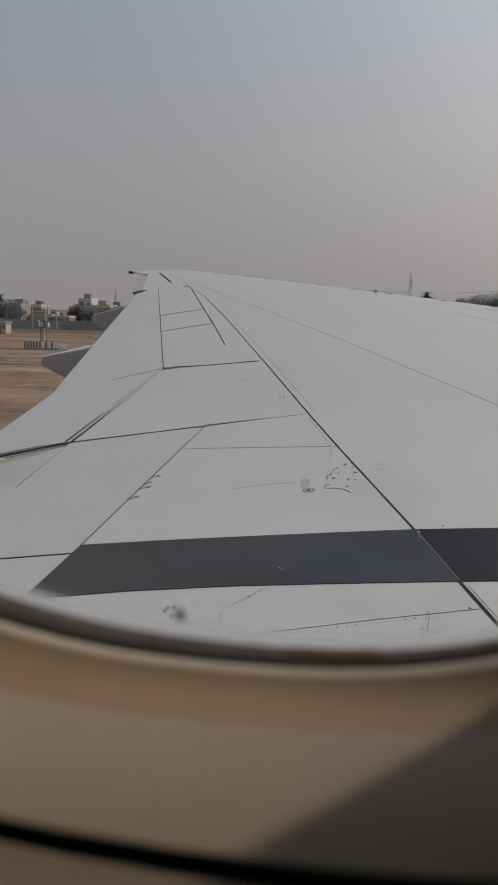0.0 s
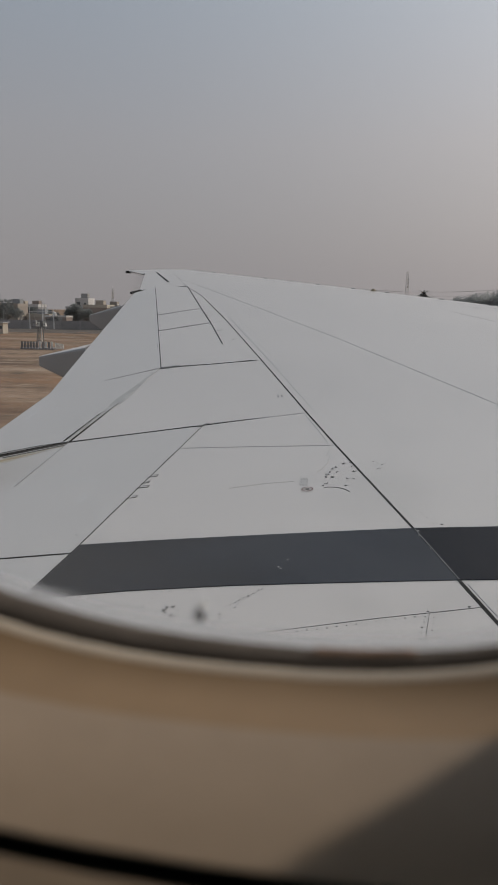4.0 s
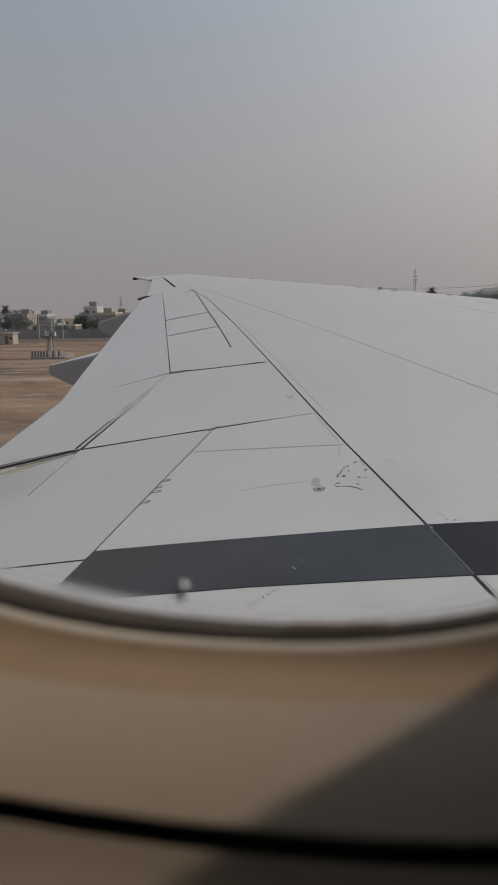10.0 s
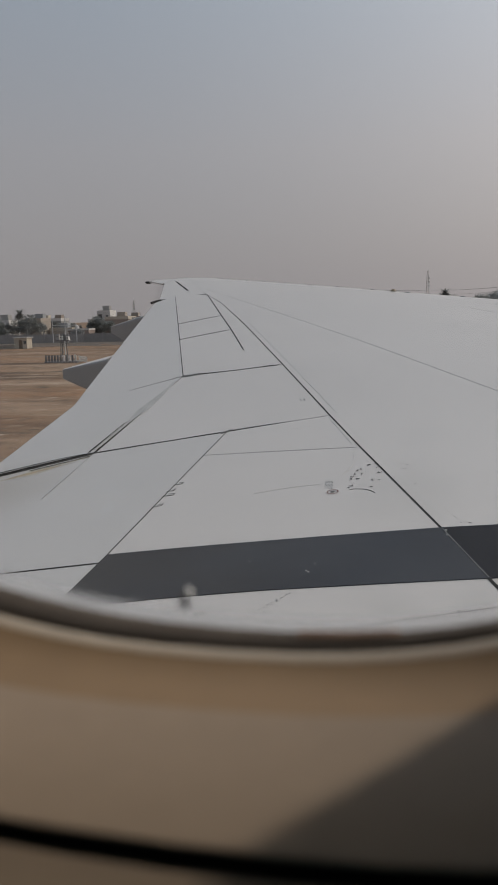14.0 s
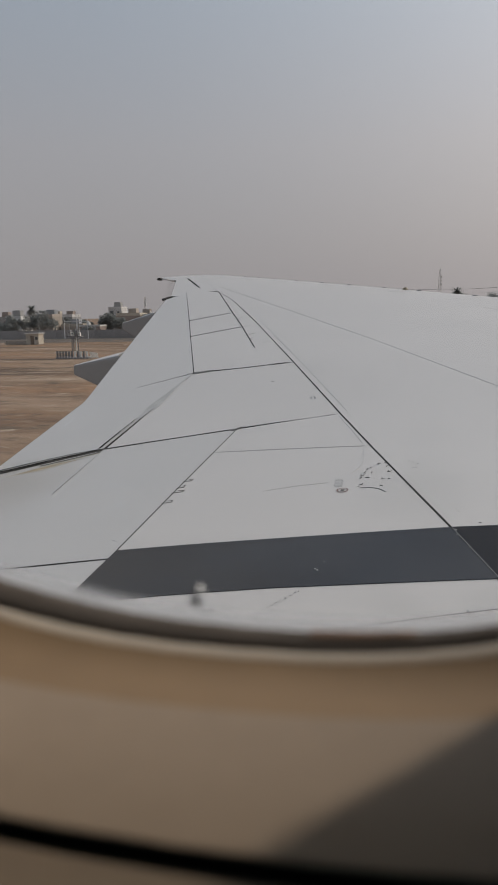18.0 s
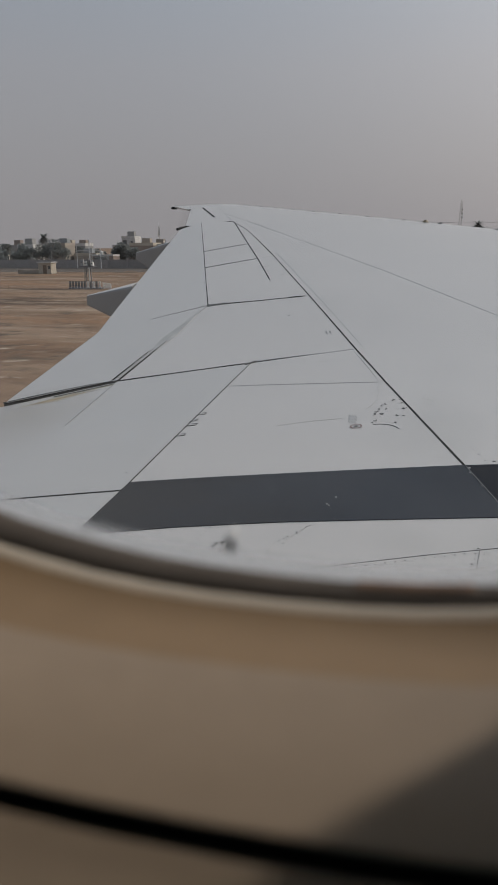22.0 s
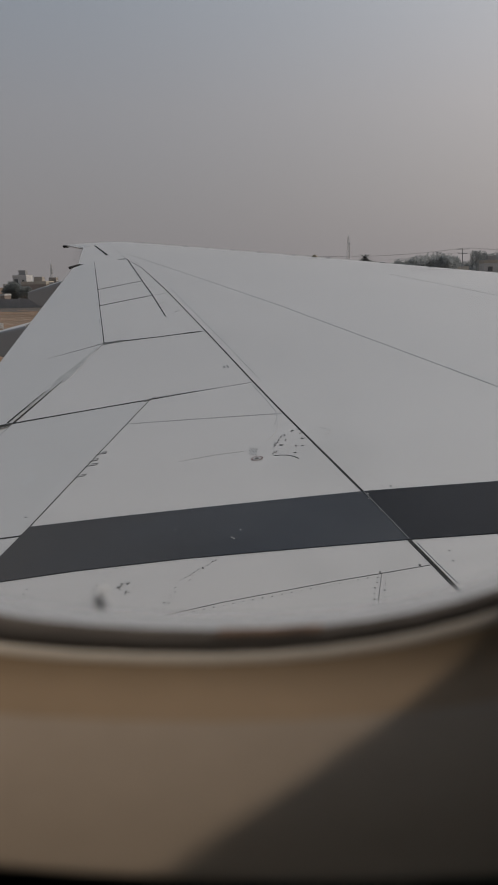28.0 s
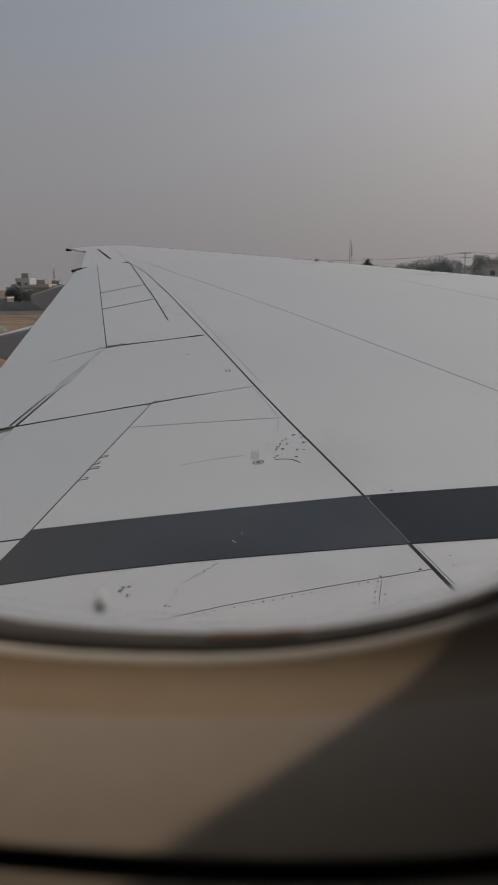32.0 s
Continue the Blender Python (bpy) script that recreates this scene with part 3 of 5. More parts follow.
wing_part("hinge_skin", quad_panel(H1, SPAR_R1, SPAR_M, HINGE_M, 0.004, 0.0, 6, 12, mat_side=0), SKIN)
wing_part("hinge_skin", quad_panel(HINGE_M, SPAR_M, SPAR_7, HT, 0.004, 0.0, 6, 10, mat_side=0), SKIN)
wing_part("tip_skin", quad_panel(BR, (-3.83, 17.15), SPAR_TIP, (-6.75, 24.45), 0.006, 0.02, 10, 16), SKIN, "white wing tip skin")
wing_part("tip_cap", quad_panel((-6.34, 22.42), (-6.16, 22.35), (-6.70, 24.42), (-7.37, 24.55), 0.0, 0.0, 6, 8, skirt=0.04, mat_side=0), SKIN)
wing_part("flap", quad_panel(CORNER_M, CORNER_E, CORNER_B, CORNER_K, 0.005, 0.001, 14, 12, skirt=0.07), [FLAP_WHITE, SEAL_WORN], "white inboard flap panel with blended edge")
wing_part("aileron", quad_panel(CORNER_K, CORNER_B, CORNER_T, BR2, 0.006, 0.0, 12, 26, skirt=0.05), FLAP, "long white trailing edge flap panel")
wing_part("root_flap", quad_panel((-2.02, 3.268), (-1.3005, 3.340), CORNER_D, CORNER_E, 0.001, 0.005, 10, 12), FLAP, "white inboard flap skin panel")
wing_part("root_flap", quad_panel((-3.30, 3.14), (-2.02, 3.268), CORNER_E, (-3.18, 4.50), 0.002, 0.008, 12, 12, height=-0.006, skirt=0.06), FLAP)
wing_part("root_flap", quad_panel((-3.40, 0.75), (-1.655, 0.75), (-1.3005, 3.340), (-3.30, 3.14), 0.002, 0.005, 12, 12, skirt=0.06), FLAP)
wing_part("root_fillet", quad_panel((-3.30, 0.215), (8.6, 0.215), (8.5, 0.746), (-3.40, 0.746), 0.0, 0.0, 30, 3, mat_side=0), SKIN, "white fillet where wing meets fuselage")
# forward of the rear joint line
FRONT = lambda y: 1.011 - 0.386 * (y - 5.755) if y < 9 else -0.2415 - 0.4068 * (y - 9)


def strip_panel(name, x_aft, x_fwd, y0, y1, ny, nx, label="", mats=SKIN, skirt=0.022, gap=0.005):
    bm = bmesh.new()
    rows = []
    for j in range(ny + 1):
        y = y0 + (y1 - y0) * j / ny
        a, b = x_aft(y) + gap, x_fwd(y) - gap
        rows.append([bm.verts.new((a + (b - a) * i / nx, y, wing_z(a + (b - a) * i / nx, y))) for i in range(nx + 1)])
    for j in range(ny):
        for i in range(nx):
            bm.faces.new((rows[j][i], rows[j][i + 1], rows[j + 1][i + 1], rows[j + 1][i])).smooth = True
    rim = rows[0][:-1] + [r[-1] for r in rows[:-1]] + rows[-1][:0:-1] + [r[0] for r in rows[:0:-1]]
    rim = [bm.verts.new(v.co) for v in rim]
    low = [bm.verts.new(v.co - Vector((0, 0, skirt))) for v in rim]
    for i in range(len(rim)):
        j = (i + 1) % len(rim)
        bm.faces.new((rim[j], rim[i], low[i], low[j])).material_index = 1
    return wing_part(name, bm, mats, label)


def spar_x(y):
    stops = (SPAR_ROOT, SPAR_I, SPAR_H, (-0.104, 4.809), SPAR_4, SPAR_C, (-1.964, 11.299), SPAR_M, SPAR_7, (-5.072, 21.272), SPAR_TIP)
    for (x0, y0), (x1, y1) in zip(stops, stops[1:]):
        if y <= y1:
            return x0 + (x1 - x0) * (y - y0) / (y1 - y0)
    return stops[-1][0]


def slat_x(y):
    return leading(y) - 0.30 - 0.035 * (24.9 - y)


strip_panel("main_skin", spar_x, FRONT, 0.75, 21.6, 90, 12, "broad white upper wing skin", gap=0.003)
strip_panel("main_skin", spar_x, slat_x, 21.62, 24.6, 12, 8)
strip_panel("forward_skin", FRONT, slat_x, 0.75, 21.6, 80, 10, "white forward wing skin", gap=0.002)
# slats along the nose, with rounded fronts
slat_edges = [0.75, 3.6, 6.4, 9.2, 12.0, 14.9, 17.8, 20.8, 24.6]
for y0, y1 in zip(slat_edges, slat_edges[1:]):
    bm = bmesh.new()
    rows = []
    for j in range(13):
        y = y0 + 0.012 + (y1 - y0 - 0.024) * j / 12
        a, b = slat_x(y) + 0.003, leading(y)
        row = []
        for i in range(9):
            x = a + (b - a) * i / 8
            row.append((x, y, wing_z(x, y)))
        zb = row[-1][2]
        r = 0.05 + 0.09 * (b - a)
        for ang in (30, 60, 90, 120, 150):
            row.append((b + r * 0.6 * math.sin(radians(ang)), y, zb - r * (1 - math.cos(radians(ang)))))
        rows.append([bm.verts.new(p) for p in row])
    for p, q in zip(rows, rows[1:]):
        for i in range(len(p) - 1):
            bm.faces.new((p[i], p[i + 1], q[i + 1], q[i])).smooth = True
    wing_part("slat", bm, WING_WHITE, "white leading edge slat" if y0 < 1 else "")
# walkway band, laid over the skin on both sides of the joint
def curved_band():
    """The band's aft piece: its inboard edge bows slightly."""
    bm = bmesh.new()
    low, top = ((-1.358, 2.903), (-0.93, 2.957), (-0.48, 2.988), (0.440, 3.011)), ((-1.287, 3.426), (-0.90, 3.452), (-0.45, 3.477), (0.294, 3.5205))
    for k in range(3):
        quad_panel(low[k], low[k + 1], top[k + 1], top[k], 0.0, 0.0, 10, 8, height=0.004, skirt=0.004, mat_side=0, bm=bm)
    return bm


wing_part("walkway_band", curved_band(), WALKWAY, "dark grey anti-slip walkway strip across the wing")
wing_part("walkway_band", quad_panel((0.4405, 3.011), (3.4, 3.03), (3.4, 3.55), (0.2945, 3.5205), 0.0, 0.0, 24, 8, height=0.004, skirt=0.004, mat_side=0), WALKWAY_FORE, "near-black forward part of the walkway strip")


# seals and joints
def joint(points, width, mat=SEAL, name="joint_seal", height=0.0015, end_width=None, steps=10):
    return wing_part(name, ribbon(points, width, height, steps, 0.004, end_width), mat)


joint([SPAR_H, (-0.104, 4.809), SPAR_4, SPAR_C, (-1.964, 11.299), SPAR_M, SPAR_7], 0.011, end_width=0.012)
joint([(1.05, 0.9), (0.51, 2.75), SPAR_I], 0.015)
joint([SPAR_I, SPAR_H], 0.0034, BAND_SEAM, height=0.0062)
joint([V1, H1], 0.026, height=0.003)
joint([V2, H2], 0.026, height=0.003)
joint([SPAR_7, (-5.072, 21.272), (-5.5, 22.7)], 0.010, SEAL_GREY)
joint([HK, H1, H2, HT], 0.010, end_width=0.016, height=0.004)
joint([CORNER_T, V2, V1, CORNER_B], 0.007)
joint([CORNER_E, CORNER_D], 0.020, height=0.003, end_width=0.007)
joint([(-1.93, 7.66), (-1.45, 7.702)], 0.040, height=0.004, end_width=0.013)
joint([(-1.45, 7.702), (-1.0, 7.792)], 0.013, height=0.004)
joint([(-1.16, 7.76), (-1.04, 7.784)], 0.030, height=0.005, name="hinge_cover")
joint([(-2.42, 7.191), CORNER_B], 0.003, SEAL, end_width=0.014)
joint([(-1.965, 7.64), (-1.80, 7.66)], 0.10, WORN_INK, height=0.005, name="corner_cap", end_width=0.03)
joint([(-1.90, 7.665), (-1.80, 7.715)], 0.02, WORN_INK, height=0.004, name="corner_cap", end_width=0.05, steps=3)
joint([(-2.03, 7.62), (-1.98, 7.64)], 0.06, SEAL_GREY, height=0.004, name="corner_cap", end_width=0.02, steps=3)
joint([CORNER_D, CORNER_G], 0.0054)
joint([CORNER_G, BAND_L, (-1.42, 2.35)], 0.0044)
joint([(-2.6, 3.21), (-2.02, 3.268), (-1.3005, 3.340)], 0.012)
joint([CORNER_D, (-1.061, 5.47), (-0.43, 5.625)], 0.008, SEAL_GREY, end_width=0.005)
joint([(-1.058, 5.470), (-1.085, 5.420), (-1.125, 5.398)], 0.016, WORN_INK, "corner_cap", 0.004, end_width=0.036)
joint([ROW_A, ROW_B], 0.006, SEAL_GREY)
joint([CORNER_E, (-2.02, 4.30)], 0.006, SEAL_GREY, end_width=0.004)
# flap end seal: a dark double lip with a pale strip and brown grime under it
joint([CORNER_E, (-2.20, 5.090), (-2.35, 5.010)], 0.010, SEAL_WORN, height=0.005, end_width=0.046, name="flap_end_seal")
joint([(-2.35, 5.010), (-2.52, 4.912), (-2.71, 4.812)], 0.046, SEAL_WORN, height=0.005, end_width=0.010, name="flap_end_seal")
joint([CORNER_E, (-2.20, 5.110), (-2.36, 5.029), (-2.53, 4.935), (-2.72, 4.824)], 0.008, SEAL, height=0.0065, end_width=0.005, name="flap_end_edge")
joint([CORNER_E, (-2.20, 5.070), (-2.36, 4.982), (-2.53, 4.885), (-2.70, 4.800)], 0.006, SEAL, height=0.0065, end_width=0.005, name="flap_end_edge")
joint([(-2.01, 5.125), (-2.16, 5.030), (-2.28, 4.960), (-2.38, 4.905)], 0.004, WORN_INK, "flap_end_lip", -0.001, end_width=0.007)
joint([(-2.01, 5.105), (-2.16, 5.008), (-2.28, 4.938), (-2.37, 4.885)], 0.004, CREAM_STRIP, "flap_end_strip", -0.002, end_width=0.012)
for k, (w, x1, m) in enumerate(((0.150, -2.62, FAINT), (0.110, -2.57, GRIME_THIN), (0.075, -2.52, GRIME_THIN), (0.042, -2.48, GRIME))):
    mid = (-2.33 - 0.012 * k, 4.850 - 0.006 * k)
    joint([(-2.06 - 0.03 * k, 5.035 - 0.018 * k), mid], 0.002, m, "grime_smear", -0.0052 + 0.0006 * k, end_width=w)
    joint([mid, (x1, 4.850 + (x1 + 2.33) * 0.57)], w, m, "grime_smear", -0.0052 + 0.0006 * k, end_width=0.002)
# slot between flap and spoiler, with a grease smear further out
joint([CORNER_E, (-1.985, 5.888), (-1.975, 6.25)], 0.016, SEAL, "flap_slot_seal", 0.004, end_width=0.003)
joint([(-2.055, 5.20), (-2.03, 5.92)], 0.014, SEAL, "flap_slot_seal", 0.004, end_width=0.006)
joint([(-2.03, 5.25), (-2.008, 5.88)], 0.022, STAIN, "slot_filler", 0.0035)
for k, w in enumerate((0.110, 0.075, 0.040)):
    joint([(-2.0, 5.70), (-1.992, 6.35)], 0.004, SMEAR_THIN, "grease_smear", 0.002 + 0.0006 * k, end_width=w)
    joint([(-1.992, 6.35), (-1.985, 6.8), (-1.99, 7.45)], w, SMEAR_THIN, "grease_smear", 0.002 + 0.0006 * k, end_width=0.15 * w)
for yy, x0, w in ((5.62, -2.043, 0.020), (5.78, -2.036, 0.026), (5.93, -2.030, 0.018)):
    joint([(x0, yy), (x0 + 0.026, yy + 0.075)], w, SEAL_GREY, "slot_rib", 0.005, end_width=0.008, steps=2)
for k, w in enumerate((0.070, 0.040)):
    joint([(-2.650, 5.90 + 0.03 * k), (-2.675, 6.08)], 0.004, CHIP_THIN, "touched_up_patch", 0.001 + 0.0006 * k, end_width=w, steps=5)
    joint([(-2.675, 6.08), (-2.715, 6.36 - 0.04 * k)], w, CHIP_THIN, "touched_up_patch", 0.001 + 0.0006 * k, end_width=0.004, steps=5)
joint([(-2.560, 6.25), (-2.530, 6.29), (-2.515, 6.34)], 0.006, CHIP_THIN, "pale_paint_chip", 0.0012, end_width=0.018, steps=4)
joint([(-2.392, 9.14), (-2.335, 8.90)], 0.012, SEAL_GREY, "worn_mark", 0.002, end_width=0.005, steps=3)
# small hinge fittings across the outer hinge line
for a, b in (((-2.291, 11.69), (-2.25, 11.841)), ((-1.825, 9.933), (-1.752, 10.023)), ((-1.728, 9.584), (-1.704, 9.695))):
    joint([a, b], 0.014, SEAL_GREY, "hinge_tick", 0.003, end_width=0.006, steps=2)
joint([(-1.48, 9.18), (-1.45, 9.23)], 0.03, SEAL_GREY, "worn_mark", 0.002, steps=2)
joint([(-1.064, 6.951), (-1.025, 6.934)], 0.012, SEAL_GREY, "worn_mark", 0.002, steps=2)
# front joint and faint skin laps
joint([(FRONT(0.5 * k), 0.5 * k) for k in range(4, 35)], 0.0055, SEAL_GREY, end_width=0.012, steps=2)
joint([(2.6, 7.6), (1.72, 10.203), (1.284, 11.476)], 0.012, FAINT)
joint([(-0.30, 5.70), (-0.80, 7.50), (-1.90, 11.35)], 0.004, FAINT, end_width=0.02)
joint([(-0.325, 4.197), (-0.489, 4.174), (-0.68, 4.118)], 0.0028, FAINT, end_width=0.002)
joint([(-5.97, 22.75), (-4.585, 18.566)], 0.050, SEAL, "tip_hinge_slot", 0.004)
joint([(-6.05, 22.80), (-6.35, 22.45)], 0.030, SEAL_GREY, "tip_joint")
# lower rivet seams beside the root
joint([(-0.56, 2.553), (-0.292, 2.632), (0.122, 2.725), (0.299, 2.759), (0.493, 2.799)], 0.0014, WORN_INK, end_width=0.0024)
joint([(0.299, 2.759), (0.281, 2.651), (0.253, 2.458), (0.17, 1.9)], 0.0016, WORN_INK)
joint([(-0.82, 2.705), (-0.885, 2.578)], 0.0014, SEAL_GREY)
joint([(0.463, 2.978), (0.510, 2.817), (0.560, 2.653)], 0.003, SEAL_GREY)
joint([(0.488, 2.516), (0.524, 2.407), (0.60, 2.2)], 0.002, FAINT)


def dots(spots, mat, name, label="", r=0.0034, height=0.0013):
    """Fastener heads: low six-sided buttons on the skin."""
    bm = bmesh.new()
    rng = random.Random(len(spots) * 7 + 1)
    for x, y in spots:
        q = r * rng.uniform(0.55, 1.25)
        top = [bm.verts.new((x + q * math.cos(k * math.pi / 3), y + q * math.sin(k * math.pi / 3), wing_z(x, y) + height)) for k in range(6)]
        low = [bm.verts.new(v.co + Vector(((v.co.x - x) * 0.3, (v.co.y - y) * 0.3, -height - 0.002))) for v in top]
        bm.faces.new(top)
        for k in range(6):
            bm.faces.new((top[(k + 1) % 6], top[k], low[k], low[(k + 1) % 6]))
    ob = wing_part(name, bm, mat, label)
    return tagged(ob, kind="stuff")


def along(a, b, n, off=0.0, jitter=0.003, seed=1):
    rng = random.Random(seed)
    a, b = Vector(a), Vector(b)
    t = (b - a).normalized()
    s = Vector((-t.y, t.x))
    return [tuple(a.lerp(b, (k + 0.5) / n) + s * (off + rng.uniform(-jitter, jitter))) for k in range(n)]


seam = along((-0.407, 2.584), (0.262, 2.735), 19, 0.0, 0.002) + along((0.283, 2.752), (0.233, 2.455), 8, 0.0, 0.002, seed=2) + along((0.316, 2.752), (0.268, 2.440), 7, 0.0, 0.002, seed=3)
seam += along((-0.338, 2.965), (-0.482, 2.81), 9, 0.0, 0.004, seed=4) + along((-0.480, 2.79), (-0.520, 2.64), 3, 0.0, 0.005, seed=5) + along((-0.352, 2.963), (-0.44, 2.80), 6, -0.004, 0.006, seed=6)
seam += along((-0.475, 2.75), (-0.505, 2.60), 4, 0.0, 0.006, seed=7) + along((-0.515, 2.60), (-0.59, 2.545), 5, 0.0, 0.005, seed=8)
seam += along((-0.758, 2.97), (-0.853, 2.685), 9, 0.0, 0.004, seed=9) + along((-0.865, 2.577), (-0.745, 2.588), 6, 0.0, 0.004, seed=10) + along((-0.715, 2.612), (-0.525, 2.622), 6, 0.0, 0.006, seed=16)
seam += along((-0.625, 2.535), (-0.53, 2.48), 4, 0.0, 0.012, seed=17) + along((-1.094, 2.86), (-1.130, 2.645), 6, 0.0, 0.004, seed=18)
seam += [(0.598, 2.943), (0.574, 2.899), (0.627, 2.832), (0.574, 2.819), (0.656, 2.732), (-0.730, 2.952), (0.371, 2.752)]
dots(seam, FASTENER, "fastener_row", "small dark fastener heads in rows", 0.0036)
dots([(0.294, 2.771), (0.264, 2.661), (0.446, 2.804), (-0.513, 2.661)], MARK_INK, "fastener_head", "", 0.0050)
dots([(-0.655, 2.792), (-0.677, 2.761), (-0.664, 2.754), (-0.676, 2.740), (-0.706, 2.781), (-0.712, 2.826), (-0.69, 2.835)], FASTENER, "access_plug", "", 0.0034)
rng = random.Random(5)
cluster = [(-0.05, 4.483), (-0.016, 4.488), (0.005, 4.33), (0.007, 4.212), (-0.034, 4.113), (-0.111, 4.251), (-0.157, 4.118)]
dots(cluster, MARK_INK, "fastener_cluster", "dark worn fastener heads", 0.0094)
dots([(0.117, 4.495), (0.14, 4.469), (0.167, 4.438), (0.155, 4.374), (0.14, 4.372), (0.421, 3.566), (0.382, 3.574)], WORN_INK, "fastener_head", "", 0.0060)
dots([(0.247, 4.028), (0.275, 4.06), (0.327, 3.743), (0.338, 3.71), (0.36, 3.65), (0.20, 4.12)], SEAL_GREY, "fastener_head", "", 0.0055)


def crescents(spots, r, mat, name, label=""):
    """Worn filler round fastener heads: open arcs on the skin."""
    bm = bmesh.new()
    rng = random.Random(19)
    for x, y in spots:
        turn, n = rng.uniform(0, 6.28), 9
        sweep = rng.uniform(2.6, 4.6)
        rows = []
        for k in range(n):
            a = turn + sweep * k / (n - 1)
            w = 0.0038 * math.sin(math.pi * (k + 0.4) / (n - 0.2))
            rows.append([bm.verts.new((x + q * math.cos(a), y + 1.5 * q * math.sin(a), wing_z(x + q * math.cos(a), y + 1.5 * q * math.sin(a)) + 0.002)) for q in (r - w, r + w)])
        for p, q in zip(rows, rows[1:]):
            bm.faces.new((p[0], p[1], q[1], q[0]))
    return tagged(wing_part(name, bm, mat, label), kind="stuff")


crescents([(-0.155, 4.246), (-0.144, 4.151), (-0.142, 4.294), (-0.122, 4.329), (-0.11, 4.386), (-0.091, 4.414), (0.0, 4.411), (-0.024, 4.221), (-0.083, 4.319), (-0.05, 4.47), (0.012, 4.34)], 0.0095, WORN_INK, "worn_filler_arc", "dark open arcs of worn filler")
crescents([(-0.710, 2.815), (-0.684, 2.829), (-0.714, 2.803), (-0.672, 2.757)], 0.006, FASTENER, "worn_filler_arc")
dots(along(ROW_A, ROW_B, 34, -0.010, 0.002, 11) + along((-0.29, 5.55), (-0.12, 4.98), 14, -0.03, 0.004, 12) + along((-0.13, 4.92), (-0.16, 4.62), 8, 0.0, 0.004, 13), FASTENER, "fastener_row", "", 0.0030)
dots([(-0.9, 7.05), (-0.86, 7.02), (-0.80, 7.0), (-0.97, 3.72), (-0.93, 3.66), (-0.95, 3.69), (-0.955, 3.75), (-0.83, 5.2), (-1.26, 3.57), (-0.70, 4.72), (0.6, 6.0), (0.75, 6.3), (0.9, 6.1), (0.35, 5.4), (0.55, 7.3), (0.8, 7.4)], FAINT, "skin_chip", "", 0.006, 0.0008)
dots([(-1.352, 3.550), (-1.344, 3.546), (-1.70, 3.90)], WORN_INK, "skin_chip", "", 0.0038)
dots(along((-0.98, 5.27), (-0.42, 5.40), 14, 0.0, 0.006, 15), FAINT, "fastener_row", "", 0.0045)
dots([(-0.299, 3.141), (-0.266, 3.206), (-0.288, 3.128), (-0.562, 3.257), (0.306, 3.43), (0.307, 3.485), (0.346, 3.293)], SEAL_GREY, "pale_paint_chip", "", 0.0045, 0.0065)
joint([(-0.15, 4.088), (-0.115, 4.090), (-0.075, 4.080), (-0.040, 4.055), (-0.013, 4.013)], 0.003, WORN_INK, "sealant_trail", 0.002, end_width=0.004, steps=5)
joint([(-0.357, 5.588), (-0.241, 5.186), (-0.165, 4.90), (-0.150, 4.75), (-0.143, 4.60), (-0.150, 4.48), (-0.175, 4.40), (-0.202, 4.341)], 0.003, FAINT, "sealant_trail", 0.002, steps=5)


def ring_mark(x, y, r0, r1, name, mat):
    bm = bmesh.new()
    n = 24
    out = [[bm.verts.new((x + r * math.cos(2 * math.pi * k / n), y + r * math.sin(2 * math.pi * k / n), wing_z(x + r * math.cos(2 * math.pi * k / n), y + r * math.sin(2 * math.pi * k / n)) + 0.003)) for k in range(n)] for r in (r0, r1)]
    for k in range(n):
        bm.faces.new((out[0][k], out[0][(k + 1) % n], out[1][(k + 1) % n], out[1][k]))
    return wing_part(name, bm, mat)


ring_mark(-0.240, 4.064, 0.026, 0.0325, "target_ring", RING_INK)
ring_mark(-0.240, 4.064, 0.001, 0.012, "target_dot", WORN_INK)
# two lines of small lettering too worn to read, as bars
for k in range(3):
    for j in range(3):
        a = Vector((-0.244 - 0.017 * k, 4.112 + 0.006 * k + 0.045 * j))
        joint([a, a + Vector((-0.012, 0.036))], 0.0028, SEAL_GREY, "worn_lettering_bar", 0.002, steps=2)
for k in range(2):
    joint([(-0.585 - 0.03 * k, 6.165), (-0.600 - 0.03 * k, 6.245)], 0.014, SEAL_GREY, "worn_lettering_bar", 0.002, steps=2)
# hinge tabs along the flap joint
for yy, ln in ((4.02, 0.045), (4.175, 0.055), (4.25, 0.032), (4.355, 0.045)):
    xx = -1.291 + (yy - 3.43) * 0.1035
    joint([(xx - 0.010, yy), (xx + ln, yy + 0.010)], 0.0032, WORN_INK, "hinge_tab", 0.003, steps=3)
    joint([(xx + 0.018, yy + 0.032), (xx + ln, yy + 0.036)], 0.0022, SEAL_GREY, "hinge_tab", 0.003, steps=3)
    joint([(xx + ln, yy + 0.008), (xx + ln + 0.003, yy + 0.038)], 0.0030, WORN_INK, "hinge_tab", 0.003, steps=3)


